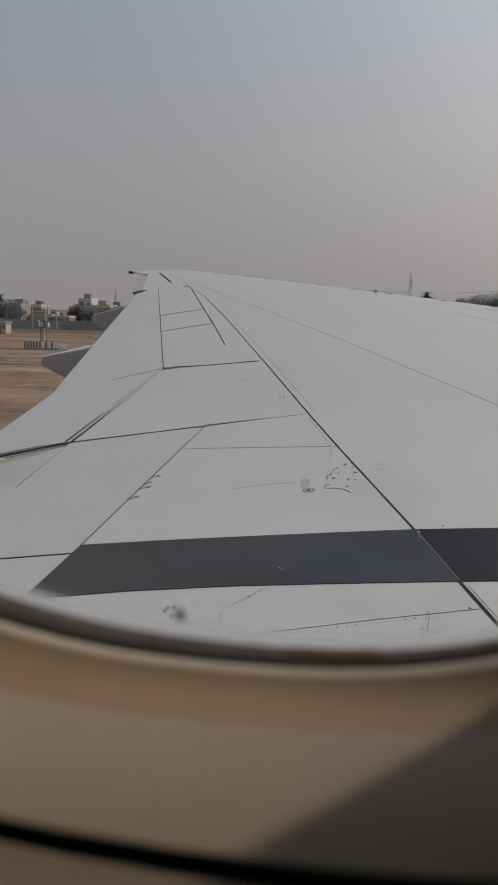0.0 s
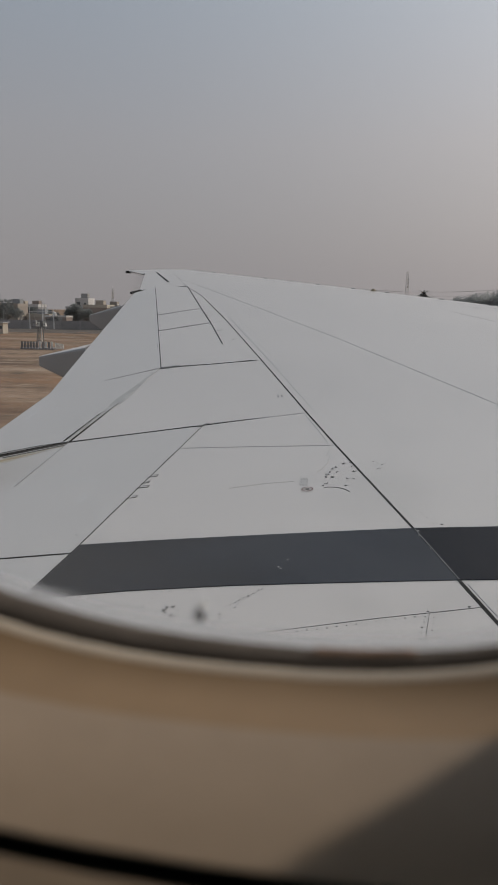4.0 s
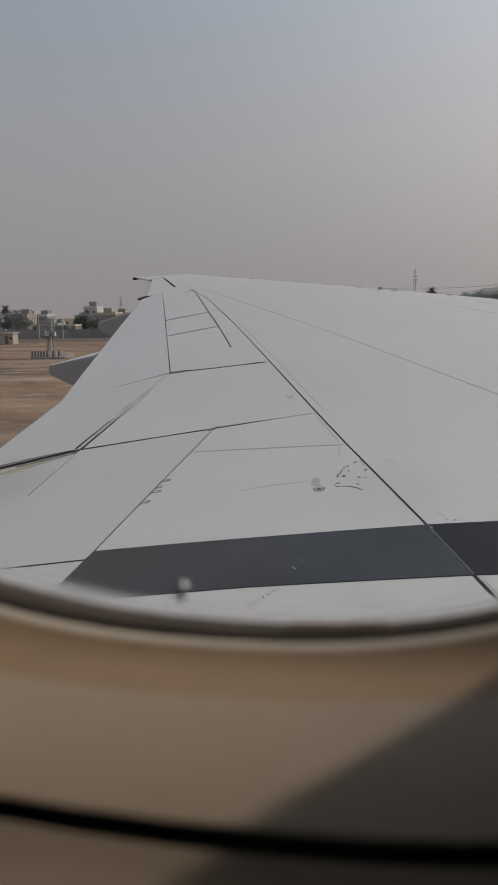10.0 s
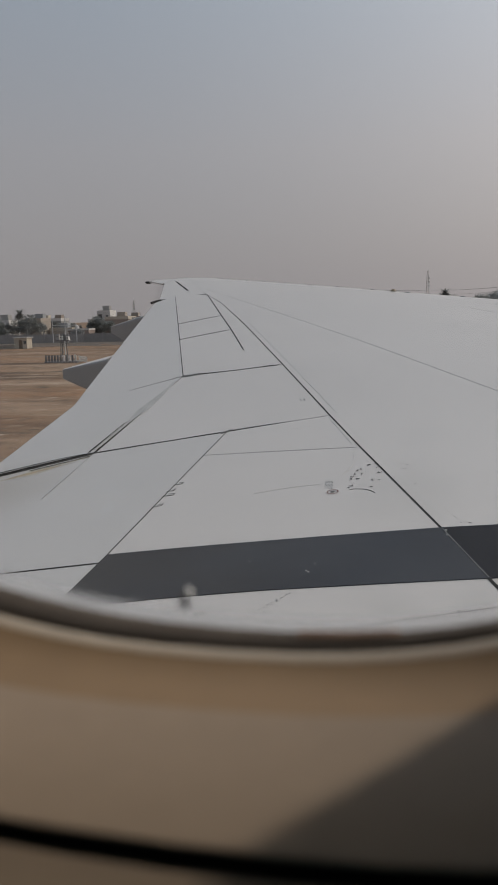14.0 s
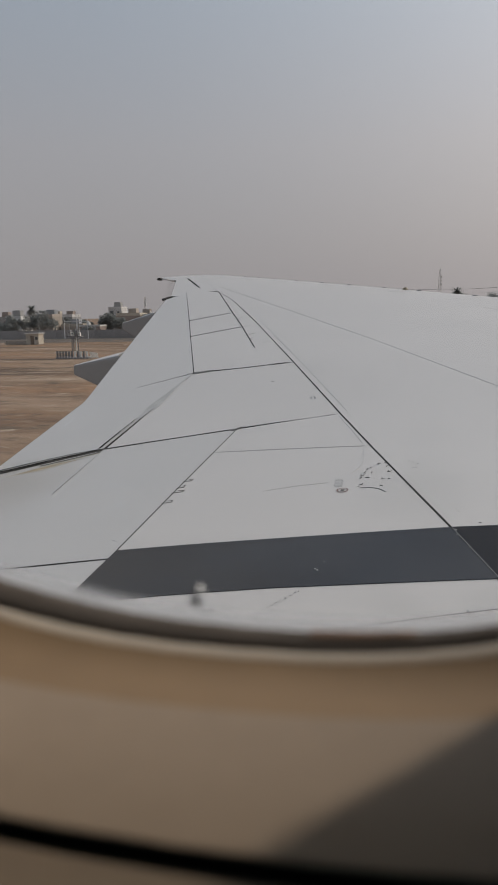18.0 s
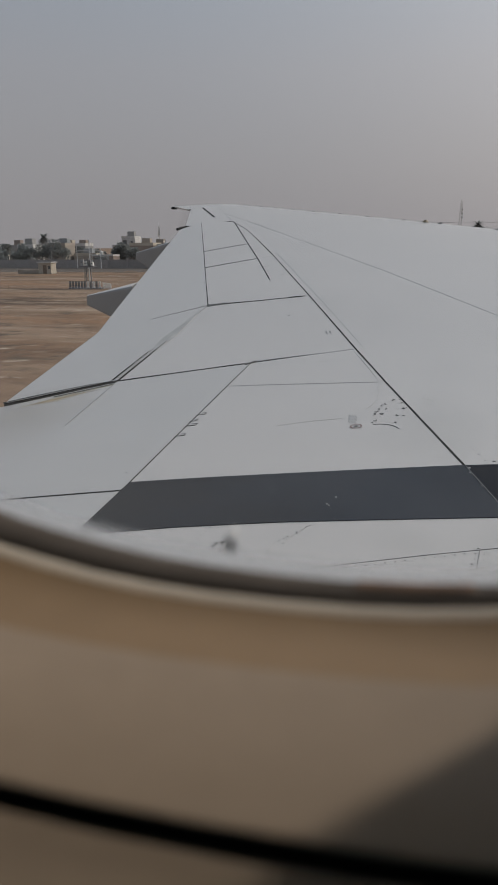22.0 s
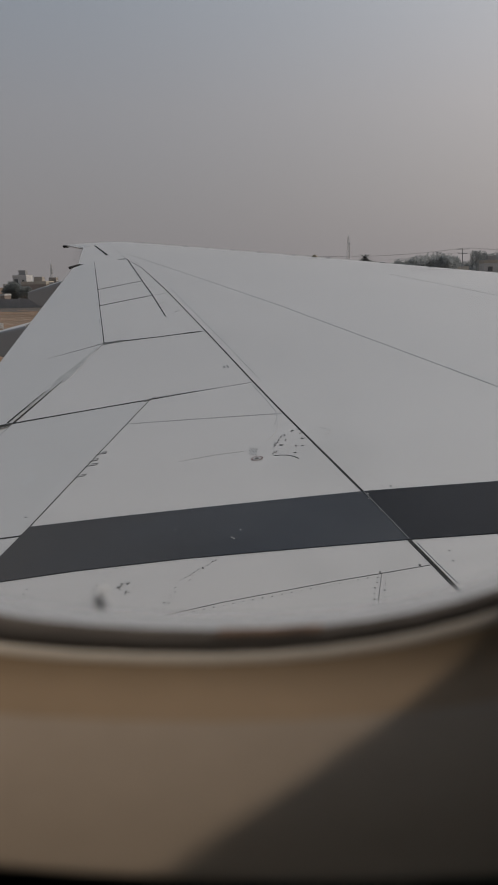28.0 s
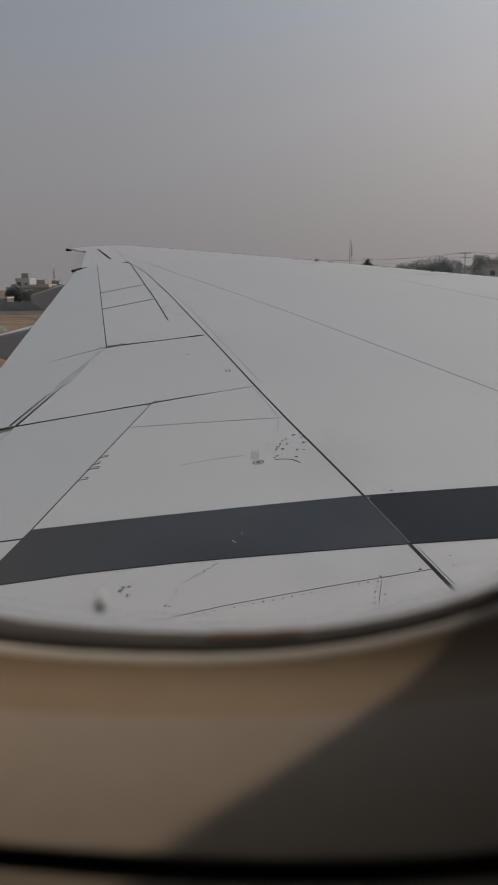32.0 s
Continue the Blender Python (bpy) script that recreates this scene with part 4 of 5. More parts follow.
def lettering(body, start, end, size):
    """Stencilled words on the skin, read from start towards end."""
    cu = bpy.data.curves.new("lettering", "FONT")
    cu.body, cu.size, cu.extrude = body, size, 0.0006
    tmp = bpy.data.objects.new("lettering", cu)
    scene.collection.objects.link(tmp)
    bpy.context.view_layer.update()
    me = bpy.data.meshes.new_from_object(tmp.evaluated_get(bpy.context.evaluated_depsgraph_get()))
    bpy.data.objects.remove(tmp)
    s, e = Vector(start), Vector(end)
    t = (e - s).normalized()
    up = Vector((-t.y, t.x))
    width = max(v.co.x for v in me.vertices)
    k = (e - s).length / width
    bm = bmesh.new()
    bm.from_mesh(me)
    bpy.data.meshes.remove(me)
    for v in bm.verts:
        p = s + t * (v.co.x * k) + up * (v.co.y * 1.5)
        v.co = Vector((p.x, p.y, wing_z(p.x, p.y) + 0.002 + v.co.z))
    return wing_part("stencilled_lettering", bm, MARK_INK, "black stencilled words on white skin")


lettering("NO STEP", (0.527, 2.362), (0.477, 2.505), 0.022)

# flap track fairings under the trailing edge
def fairing(tip, length, down, half_w, label=""):
    """A flat-topped pod: a small blunt tail that widens forward under the trailing edge."""
    bm = bmesh.new()
    rings = []
    n = 36
    edge_x = -2.812 - 0.2037 * (tip[1] - 6.79)
    edge_d = edge_x - tip[0]
    z_edge = wing_z(edge_x, tip[1]) - tip[2] - 0.004
    for k in range(18):
        d = edge_d * k / 8 if k <= 8 else edge_d + 0.004 + (length - edge_d) * (k - 9) / 8
        s = min(d / edge_d, 1.0)
        lo = -0.125 - down * min(d, 0.85)
        wd = 0.055 + (half_w - 0.055) * min(1.0, s * 1.15)
        ring = []
        for i in range(n):
            a = 2 * math.pi * (i + 0.5) / n
            c, q = math.cos(a), math.sin(a)
            x, y = tip[0] + d, tip[1] + math.copysign(abs(c) ** 0.16, c) * wd
            top = tip[2] + z_edge * s + 0.105 * (y - tip[1]) if d <= edge_d else wing_z(x, y) - 0.09
            mid = (top + tip[2] + lo) / 2
            ring.append(bm.verts.new((x, y, mid + math.copysign(abs(q) ** 0.16, q) * (top - mid))))
        rings.append(ring)
    for a, b in zip(rings, rings[1:]):
        for i in range(n):
            f = bm.faces.new((a[i], a[(i + 1) % n], b[(i + 1) % n], b[i]))
            f.normal_update()
            # Upward faces get the wing white: sunlit top and shaded sides set by colour.
            f.material_index = 1 if abs(f.normal.z) > 0.8 and 2 < i < n / 2 - 3 else 0
    bm.faces.new(rings[0])
    bm.faces.new(rings[-1][::-1])
    return wing_part("flap_track_fairing", bm, [FAIRING, WING_WHITE], label)


fairing((-4.03, 9.49, 5.39), 2.6, 0.40, 0.20, "flap track fairing, grey shaded sides and white sunlit top")
fairing((-4.93, 13.95, 5.89), 2.4, 0.62, 0.19)
# tip fittings and static wicks
wing_part("tip_fitting", add_box(bmesh.new(), (-7.45, 24.45, 7.14), (-7.27, 24.58, 7.215), 0.02), SEAL, "dark trailing tip fitting")
wing_part("hinge_bracket", add_rod(bmesh.new(), (-4.82, 16.22, 6.345), (-4.71, 16.60, 6.41), 0.028, 0.020, 8), SEAL, "dark actuator bracket")
for k in range(8):
    s = k / 7
    x, y = -4.86 + s * (-6.2 + 4.86), 17.0 + s * (22.0 - 17.0)
    wing_part("static_wick", rod((x + 0.05, y, wing_z(x, y) - 0.01), (x - 0.14, y - 0.02, wing_z(x, y) - 0.03), 0.0035, 0.002, 5), STEEL)
# small brackets along the nose
for y in (12.55, 13.6, 15.0, 16.05, 17.3, 18.4, 19.6, 20.7, 21.7, 22.6, 23.4):
    x, w = leading(y) - 0.03, 0.065
    wing_part("nose_bracket", add_box(bmesh.new(), (x - 0.03, y - w, wing_z(x, y) - 0.012), (x + 0.05, y + w, wing_z(x, y) + 0.009), 0.004), SEAL_GREY)
x, y = leading(15.35) - 0.05, 15.35
wing_part("nose_beacon", add_rod(bmesh.new(), (x, y, wing_z(x, y)), (x, y, wing_z(x, y) + 0.045), 0.06, 0.03, 10), STAIN_BROWN, "small amber-brown nose fitting")


# ---------------------------------------------------------------- cabin and window
WIN = (-0.0223, 0.139, 6.0563)
RISE = -0.0051


def oval(e, half_w=0.1322, low=0.1251, high=0.185, power=2.354, n=96, shift=0.0, rise=0.0):
    """The window outline in x, z, grown outwards by e; rise lifts its lower forward part."""
    pts = []
    for k in range(n):
        a = 2 * math.pi * k / n
        c, s = math.cos(a), math.sin(a)
        p = power if s < 0 else 2.6
        h = low if s < 0 else high
        pts.append(Vector((half_w * math.copysign(abs(c) ** (2 / p), c), h * math.copysign(abs(s) ** (2 / p), s))))
    out = []
    for k in range(n):
        t = (pts[(k + 1) % n] - pts[k - 1]).normalized()
        out.append(pts[k] + Vector((t.y, -t.x)) * e)
    lift = lambda p: rise * min(1.0, max(0.0, p.x / half_w + 0.3)) if p.y < 0 else 0.0
    return [(WIN[0] + shift + p.x, WIN[2] + p.y + lift(p)) for p in out]


def lathe(profile, mat, name, parent, label="", close=False, **shape):
    """Sweeps a profile of (outward offset, y, half width, rise) round the window outline."""
    bm = bmesh.new()
    loops = [[bm.verts.new((x, y, z)) for x, z in oval(e, **dict(shape, **dict(zip(("half_w", "rise"), wide))))] for e, y, *wide in profile]
    pairs = list(zip(loops, loops[1:])) + ([(loops[-1], loops[0])] if close else [])
    for a, b in pairs:
        for k in range(len(a)):
            j = (k + 1) % len(a)
            bm.faces.new((a[k], a[j], b[j], b[k])).smooth = True
    return part(name, bm, mat, parent, label)


window = tagged(new("window_1"), "rounded airliner cabin window with beige reveal and clear pane", "window", kind="structure")
lathe([(0.0008, 0.150, 0.1322, RISE), (-0.0004, 0.1485, 0.1322, -0.0047), (-0.0003, 0.1450, 0.1322, -0.0034), (0.0010, 0.1412, 0.1322, -0.0022), (0.004, 0.1405, 0.1322, -0.0022)], RUBBER, "gasket", window, "dark brown-black rubber gasket")
lathe([(0.0028, 0.1412, 0.1322, -0.0020), (0.0018, 0.1409, 0.1322, -0.0020), (0.0014, 0.1404, 0.1322, -0.0020), (0.0013, 0.1397, 0.1322, -0.0020), (0.0015, 0.1388, 0.1325, -0.0020), (0.0020, 0.1378, 0.1332, -0.0020)], SILVER, "trim_bead", window, "thin satin cream bead")
lathe([(0.0020, 0.1378, 0.1332, -0.0020), (0.0026, 0.1364, 0.1350, -0.0020), (0.0032, 0.1343, 0.1390, -0.0020), (0.0037, 0.1313, 0.1443, -0.0021), (0.0040, 0.1275, 0.1502, -0.0022), (0.0043, 0.1230, 0.1565, -0.0022)], TAN_LIP, "reveal_lip", window, "tan hollow inner lip")
lathe([(0.0043, 0.1230, 0.1565, -0.0022), (0.0046, 0.1160, 0.1582, -0.0035), (0.0054, 0.1075, 0.1606, -0.0051), (0.0067, 0.0998, 0.1628, -0.0064), (0.0075, 0.0971, 0.1635, -0.0069), (0.0077, 0.0958, 0.1637, -0.0070), (0.0080, 0.0955, 0.1637, -0.0070), (0.0083, 0.0961, 0.1637, -0.0070)], BEIGE, "reveal", window, "smooth beige plastic window reveal")
# Slot walls are near-black in colour, deepening the shade of the recess.
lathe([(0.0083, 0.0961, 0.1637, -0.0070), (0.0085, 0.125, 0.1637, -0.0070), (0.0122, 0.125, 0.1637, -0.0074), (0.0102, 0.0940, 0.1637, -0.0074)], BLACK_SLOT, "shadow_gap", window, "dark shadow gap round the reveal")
lathe([(0.0102, 0.0940, 0.1637, -0.0074), (0.0105, 0.0928, 0.1637, -0.0074), (0.0113, 0.0918, 0.1642, -0.0074), (0.0143, 0.083, 0.169, -0.0074), (0.0184, 0.072, 0.174, -0.006), (0.027, 0.065, 0.178, -0.002), (0.060, 0.060, 0.180)], BEIGE, "surround", window, "beige sidewall panel edge")


def gasket_tab(k0, k1, y0, y1, label):
    """A short brown patch laid along the gasket."""
    bm = bmesh.new()
    rows = [oval(e, rise=r) for e, r in ((-0.0008, -0.0047), (-0.0011, -0.0040), (-0.0006, -0.0033))]
    grid = [[bm.verts.new((x, y, z)) for x, z in ring[k0:k1]] for ring, y in zip(rows, (y1, (y0 + y1) / 2, y0))]
    for p, q in zip(grid, grid[1:]):
        for a, b, c, d in zip(p, p[1:], q[1:], q):
            bm.faces.new((a, b, c, d)).smooth = True
    return part("gasket_tab", bm, PATCH_BROWN, window, label)


gasket_tab(73, 76, 0.1447, 0.1484, "short brown patch on the gasket")
# outer frame, deeper and lower than the inner opening
# Width and shift place its unseen forward edge to shadow the reveal.
SHAPE_OUT = dict(half_w=0.172, low=0.185, high=0.21, power=2.4, shift=-0.020)


def tunnel():
    bm = bmesh.new()
    a = [bm.verts.new((x, 0.150, z)) for x, z in oval(0.012, rise=RISE)]
    b = [bm.verts.new((x, 0.210, z)) for x, z in oval(0.0, **SHAPE_OUT)]
    c = [bm.verts.new((x, 0.150, z)) for x, z in oval(0.0010, rise=RISE)]
    for k in range(len(a)):
        j = (k + 1) % len(a)
        bm.faces.new((a[k], a[j], b[j], b[k])).smooth = True
        bm.faces.new((c[k], c[j], a[j], a[k]))
    return part("window_frame", bm, RUBBER, window, "dark outer window frame")


tunnel()


def pane(y0, y1, e):
    bm = bmesh.new()
    a = [bm.verts.new((x, y0, z)) for x, z in oval(e, rise=RISE)]
    b = [bm.verts.new((x, y1, z)) for x, z in oval(e, rise=RISE)]
    bm.faces.new(a)
    bm.faces.new(b[::-1])
    for k in range(len(a)):
        j = (k + 1) % len(a)
        bm.faces.new((a[k], b[k], b[j], a[j]))
    ob = part("pane", bm, PANE, window, "clear acrylic window pane")
    ob.visible_shadow = False
    return ob


pane(0.1525, 0.1545, 0.006)


def speck():
    """A smear of dried dirt with a pale crust, stuck on the pane."""
    bm = bmesh.new()
    rng = random.Random(3)
    for k in range(30):
        a, r = rng.uniform(0, 6.283), abs(rng.gauss(0, 0.0008))
        x, z = -0.0332 + r * math.cos(a), 5.9341 + r * 1.2 * math.sin(a)
        s = rng.uniform(0.0002, 0.00045)
        bmesh.ops.create_icosphere(bm, subdivisions=1, radius=s, matrix=Matrix.Translation((x, 0.1521, z)))
    for k in range(16):
        cx, cz, r, turn = -0.0328 + rng.gauss(0, 0.00032), 5.9350 + rng.gauss(0, 0.0004), rng.uniform(0.0003, 0.0005), rng.uniform(0, 1.0)
        flake = [bm.verts.new((cx + r * math.cos(turn + j * 1.047), 0.1548 + 0.00004 * k, cz + r * math.sin(turn + j * 1.047))) for j in range(6)]
        bm.faces.new(flake).material_index = 1
    return tagged(part("dirt_speck", bm, [DIRT, CRUST]), "small dark speck of dirt stuck on the window pane", "dirt")


speck()


def wall_with_hole(name, y, ring, lo, hi, mat, label, flip=False):
    """A flat wall with the window's outline cut out."""
    bm = bmesh.new()
    n = len(ring)
    inner = [bm.verts.new((x, y, z)) for x, z in ring]
    outer = []
    for x, z in ring:
        d = Vector((x - WIN[0], z - WIN[2]))
        k = min(((hi[0] if d.x > 0 else lo[0]) - WIN[0]) / d.x if abs(d.x) > 1e-6 else 1e9, ((hi[1] if d.y > 0 else lo[1]) - WIN[2]) / d.y if abs(d.y) > 1e-6 else 1e9)
        outer.append(bm.verts.new((WIN[0] + d.x * k, y, WIN[2] + d.y * k)))
    for k in range(n):
        j = (k + 1) % n
        bm.faces.new((inner[k], inner[j], outer[j], outer[k]))
    for cx, cz in ((lo[0], lo[1]), (lo[0], hi[1]), (hi[0], lo[1]), (hi[0], hi[1])):
        v = bm.verts.new((cx, y, cz))
        sx = min((w for w in outer if abs(w.co.x - cx) < 1e-6), key=lambda w: abs(w.co.z - cz))
        sz = min((w for w in outer if abs(w.co.z - cz) < 1e-6), key=lambda w: abs(w.co.x - cx))
        if sx is not sz:
            bm.faces.new((v, sx, sz))
    return tagged(part(name, bm, mat), label, "wall", kind="structure")


LO, HI = (-2.6, 4.95), (2.6, 7.25)
wall_with_hole("wall_window_side", 0.060, oval(0.059, half_w=0.180), LO, HI, CABIN, "beige cabin sidewall panel with a window opening")
wall_with_hole("wall_outer_skin", 0.210, oval(0.0, **SHAPE_OUT), (-2.6, 2.9), HI, HULL, "white outer fuselage skin beside the wing")
tagged(part("floor", box((-2.6, -3.0, 4.85), (2.6, 0.206, 4.95)), CARPET), "dark carpeted cabin floor", "floor", kind="structure")
tagged(part("ceiling", box((-2.6, -3.0, 7.25), (2.6, 0.206, 7.33)), CABIN), "beige cabin ceiling panel", "ceiling", kind="structure")


def aisle_side():
    """The far cabin wall, out of view, with two openings added for the fill lamps."""
    bm = bmesh.new()
    for lo, hi in (((-2.6, 4.85), (2.6, 5.85)), ((-2.6, 6.25), (2.6, 7.33)), ((-2.6, 5.85), (1.45, 6.25)), ((1.75, 5.85), (2.05, 6.25)), ((2.35, 5.85), (2.6, 6.25))):
        add_box(bm, (lo[0], -3.08, lo[1]), (hi[0], -3.0, hi[1]))
    return tagged(part("wall_aisle_side", bm, CABIN), "beige cabin wall across the aisle with windows", "wall", kind="structure")


aisle_side()
# Unseen panes and area lamps, added to fill the cabin's shaded side.
for k, wx in ((2, 1.6), (3, 2.2)):
    ob = part("window_%d" % k, box((wx - 0.15, -3.05, 5.85), (wx + 0.15, -3.042, 6.25)), CLEAR_PANE)
    ob.visible_shadow = False
    tagged(ob, "clear cabin window across the aisle", "window", kind="structure")
    lamp = bpy.data.lights.new("window_daylight", "AREA")
    lamp.shape, lamp.size, lamp.size_y, lamp.energy, lamp.color = "RECTANGLE", 0.29, 0.39, CABIN_FILL, (0.50, 0.78, 1.0)
    new("window_daylight", lamp).matrix_world = look((wx, -3.03, 6.05), (wx, 0, 6.0))
tagged(part("wall_aft", box((-2.68, -3.08, 4.85), (-2.602, 0.206, 7.33)), CABIN), "beige cabin partition", "wall", kind="structure")
tagged(part("wall_forward", box((2.602, -3.08, 4.85), (2.68, 0.206, 7.33)), CABIN), "beige cabin partition", "wall", kind="structure")


# ---------------------------------------------------------------- beyond the airfield
HAZE_FAR = 215.0


def boundary_wall():
    root = tagged(new("boundary_wall"), "long grey-brown concrete airfield boundary wall", "wall", kind="structure")
    bm = box((-3.0, -0.12, 0.0), (2.96, 0.12, 2.5), 0.03)
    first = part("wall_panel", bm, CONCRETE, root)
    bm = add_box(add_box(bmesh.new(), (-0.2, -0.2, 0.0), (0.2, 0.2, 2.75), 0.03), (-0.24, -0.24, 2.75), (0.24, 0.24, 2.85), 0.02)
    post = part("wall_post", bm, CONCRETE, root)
    for k in range(70):
        x = -250 + 6 * k
        for src, dx in ((first, 0), (post, 3.0)):
            ob = src if k == 0 else new(src.name.split(".")[0], src.data)
            ob.parent = root
            ob.location = (x + dx, HAZE_FAR, 0)
    return root


boundary_wall()


def house(x, y, w, d, storeys, tone, seed, label):
    rng = random.Random(seed)
    h = 3.1 * storeys + 0.2
    root = thing("house", (x, y, 0), label, "house", "houses beyond the boundary wall")
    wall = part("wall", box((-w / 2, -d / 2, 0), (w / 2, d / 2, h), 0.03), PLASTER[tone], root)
    bm = bmesh.new()
    t = 0.2
    ph = rng.choice((0.5, 0.9, 1.0))
    for lo, hi in (((-w / 2 - 0.05, -d / 2 - 0.05), (w / 2 + 0.05, -d / 2 + t)), ((-w / 2 - 0.05, d / 2 - t), (w / 2 + 0.05, d / 2 + 0.05)), ((-w / 2 - 0.05, -d / 2 + t), (-w / 2 + t, d / 2 - t)), ((w / 2 - t, -d / 2 + t), (w / 2 + 0.05, d / 2 - t))):
        add_box(bm, (*lo, h), (*hi, h + ph))
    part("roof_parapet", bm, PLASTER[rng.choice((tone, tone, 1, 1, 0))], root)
    part("roof", box((-w / 2 + t, -d / 2 + t, h), (w / 2 - t, d / 2 - t, h + 0.06)), ROOF_GREY, root)
    n = max(2, int(w // 3.2))
    for s in range(storeys):
        z = 3.1 * s
        if rng.random() < 0.6 and s:
            part("balcony", add_box(box((-w / 2, -d / 2 - 1.0, z), (w / 2 * rng.uniform(0, 0.9), -d / 2, z + 0.15)), (-w / 2, -d / 2 - 1.0, z + 0.15), (0.0, -d / 2 - 0.9, z + 0.95)), PLASTER[tone], root)
        for k in range(n):
            cx = -w / 2 + w * (k + 0.5) / n + rng.uniform(-0.2, 0.2)
            if s == 0 and k == n // 2:
                part("door", box((cx - 0.5, -d / 2 - 0.05, 0.0), (cx + 0.5, -d / 2 + 0.05, 2.1), 0.01), DOOR_WOOD, root)
                continue
            if rng.random() < 0.12:
                continue
            ww, wh = rng.choice(((1.0, 1.2), (1.4, 1.3), (0.8, 1.0)))
            bm = bmesh.new()
            for lo, hi in (((cx - ww / 2 - 0.1, z + 0.9), (cx + ww / 2 + 0.1, z + 1.0)), ((cx - ww / 2 - 0.1, z + 1.0 + wh), (cx + ww / 2 + 0.1, z + 1.1 + wh)), ((cx - ww / 2 - 0.1, z + 1.0), (cx - ww / 2, z + 1.0 + wh)), ((cx + ww / 2, z + 1.0), (cx + ww / 2 + 0.1, z + 1.0 + wh))):
                add_box(bm, (lo[0], -d / 2 - 0.12, lo[1]), (hi[0], -d / 2 + 0.02, hi[1]))
            fr = part("window", bm, FRAME_PAINT, root)
            part("pane", box((cx - ww / 2, -d / 2 - 0.03, z + 1.0), (cx + ww / 2, -d / 2 + 0.01, z + 1.0 + wh)), DARK_GLASS, fr)
    if rng.random() < 0.65:
        sx = rng.uniform(-w / 2 + 1.6, w / 2 - 1.6)
        part("stair_head", box((sx - 1.3, -0.8, h), (sx + 1.3, 1.8, h + 2.3), 0.03), PLASTER[(tone + 1) % len(PLASTER)], root)
    if rng.random() < 0.7:
        tx = rng.uniform(-w / 2 + 0.8, w / 2 - 0.8)
        bm = add_rod(rod((tx, 0.4, h), (tx, 0.4, h + 1.3), 0.6, 0.6, 12), (tx, 0.4, h + 1.3), (tx, 0.4, h + 1.6), 0.6, 0.2, 12)
        part("water_tank", bm, rng.choice((TANK, TANK_PALE, TANK_PALE)), root)
    if rng.random() < 0.5:
        ax = rng.uniform(-w / 2 + 0.5, w / 2 - 0.5)
        part("roof_mast", rod((ax, 0, h), (ax, 0, h + rng.uniform(2, 4)), 0.04, 0.02, 5), STEEL, root)
    return root


HOUSE_WORDS = ("cream plastered flat-roofed house beyond the boundary wall", "white plastered flat-roofed house beyond the boundary wall", "bare grey concrete flat-roofed house beyond the wall", "brick-brown flat-roofed house beyond the boundary wall", "sand-coloured flat-roofed house beyond the boundary wall", "blue-grey flat-roofed house beyond the boundary wall")
rng = random.Random(21)
x = -190.0
k = 0
while x < 80:
    w = rng.uniform(4.5, 8.5)
    tone = rng.choice((0, 0, 1, 1, 2, 3, 4, 4, 5))
    storeys = rng.choice((1, 2, 2, 2)) if not -45 < x < 10 else 1
    if x > 10:
        storeys = rng.choice((2, 3, 2))
    house(x + w / 2, rng.uniform(228, 246), w, rng.uniform(5, 8), storeys, tone, 100 + k, HOUSE_WORDS[tone])
    x += w + rng.choice((0.5, 0.8, 2.0, 5.0))
    k += 1
x = -230.0
while x < 120:
    w = rng.uniform(5, 9)
    tone = rng.choice((0, 1, 1, 2, 2, 3, 5))
    house(x + w / 2, rng.uniform(264, 310), w, rng.uniform(6, 9), rng.choice((2, 2, 2, 3)), tone, 300 + k, HOUSE_WORDS[tone])
    x += w + rng.choice((0.8, 2.0, 4.0, 9.0))
    k += 1


# ---- trees
def tree_mesh(seed, height, spread, tone, leaves=520, size=1.0):
    rng = random.Random(seed)
    root = thing("tree", (0, 0, 0), "haze-pale dark green broadleaf tree beyond the boundary wall", "tree", "trees beyond the wall")
    bm = bmesh.new()
    fork = height * rng.uniform(0.25, 0.35)
    add_rod(bm, (0, 0, 0), (0.1, 0.05, fork), 0.28, 0.18, 8)
    clumps = []
    for i in range(7):
        a = i * 2.4 + rng.uniform(-0.4, 0.4)
        r = spread * rng.uniform(0.3, 0.8)
        end = Vector((r * math.cos(a), r * math.sin(a), height * rng.uniform(0.5, 0.9)))
        add_rod(bm, (0.1, 0.05, fork), tuple(end), 0.12, 0.04, 6)
        clumps.append((end, rng.uniform(0.55, 1.0)))
    clumps.append((Vector((0, 0, height * 0.86)), 0.9))
    part("trunk", bm, BARK, root)
    bm = bmesh.new()
    for i in range(leaves):
        c, s = rng.choice(clumps)
        v = Vector((rng.gauss(0, 1), rng.gauss(0, 1), rng.gauss(0, 0.7)))
        v = v.normalized() * (rng.random() ** 0.4) * spread * 0.46 * s
        p = c + v
        if p.z > height:
            p.z = height - rng.random() * 0.5
        n = Vector((rng.gauss(0, 1), rng.gauss(0, 1), rng.gauss(0, 1))).normalized()
        t = n.orthogonal().normalized() * rng.uniform(0.22, 0.42) * size
        b = n.cross(t) * rng.uniform(0.5, 1.0)
        q = [bm.verts.new(p + o) for o in (t, b, -t + n * 0.08, -b)]
        bm.faces.new(q)
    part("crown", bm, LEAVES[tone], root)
    return root


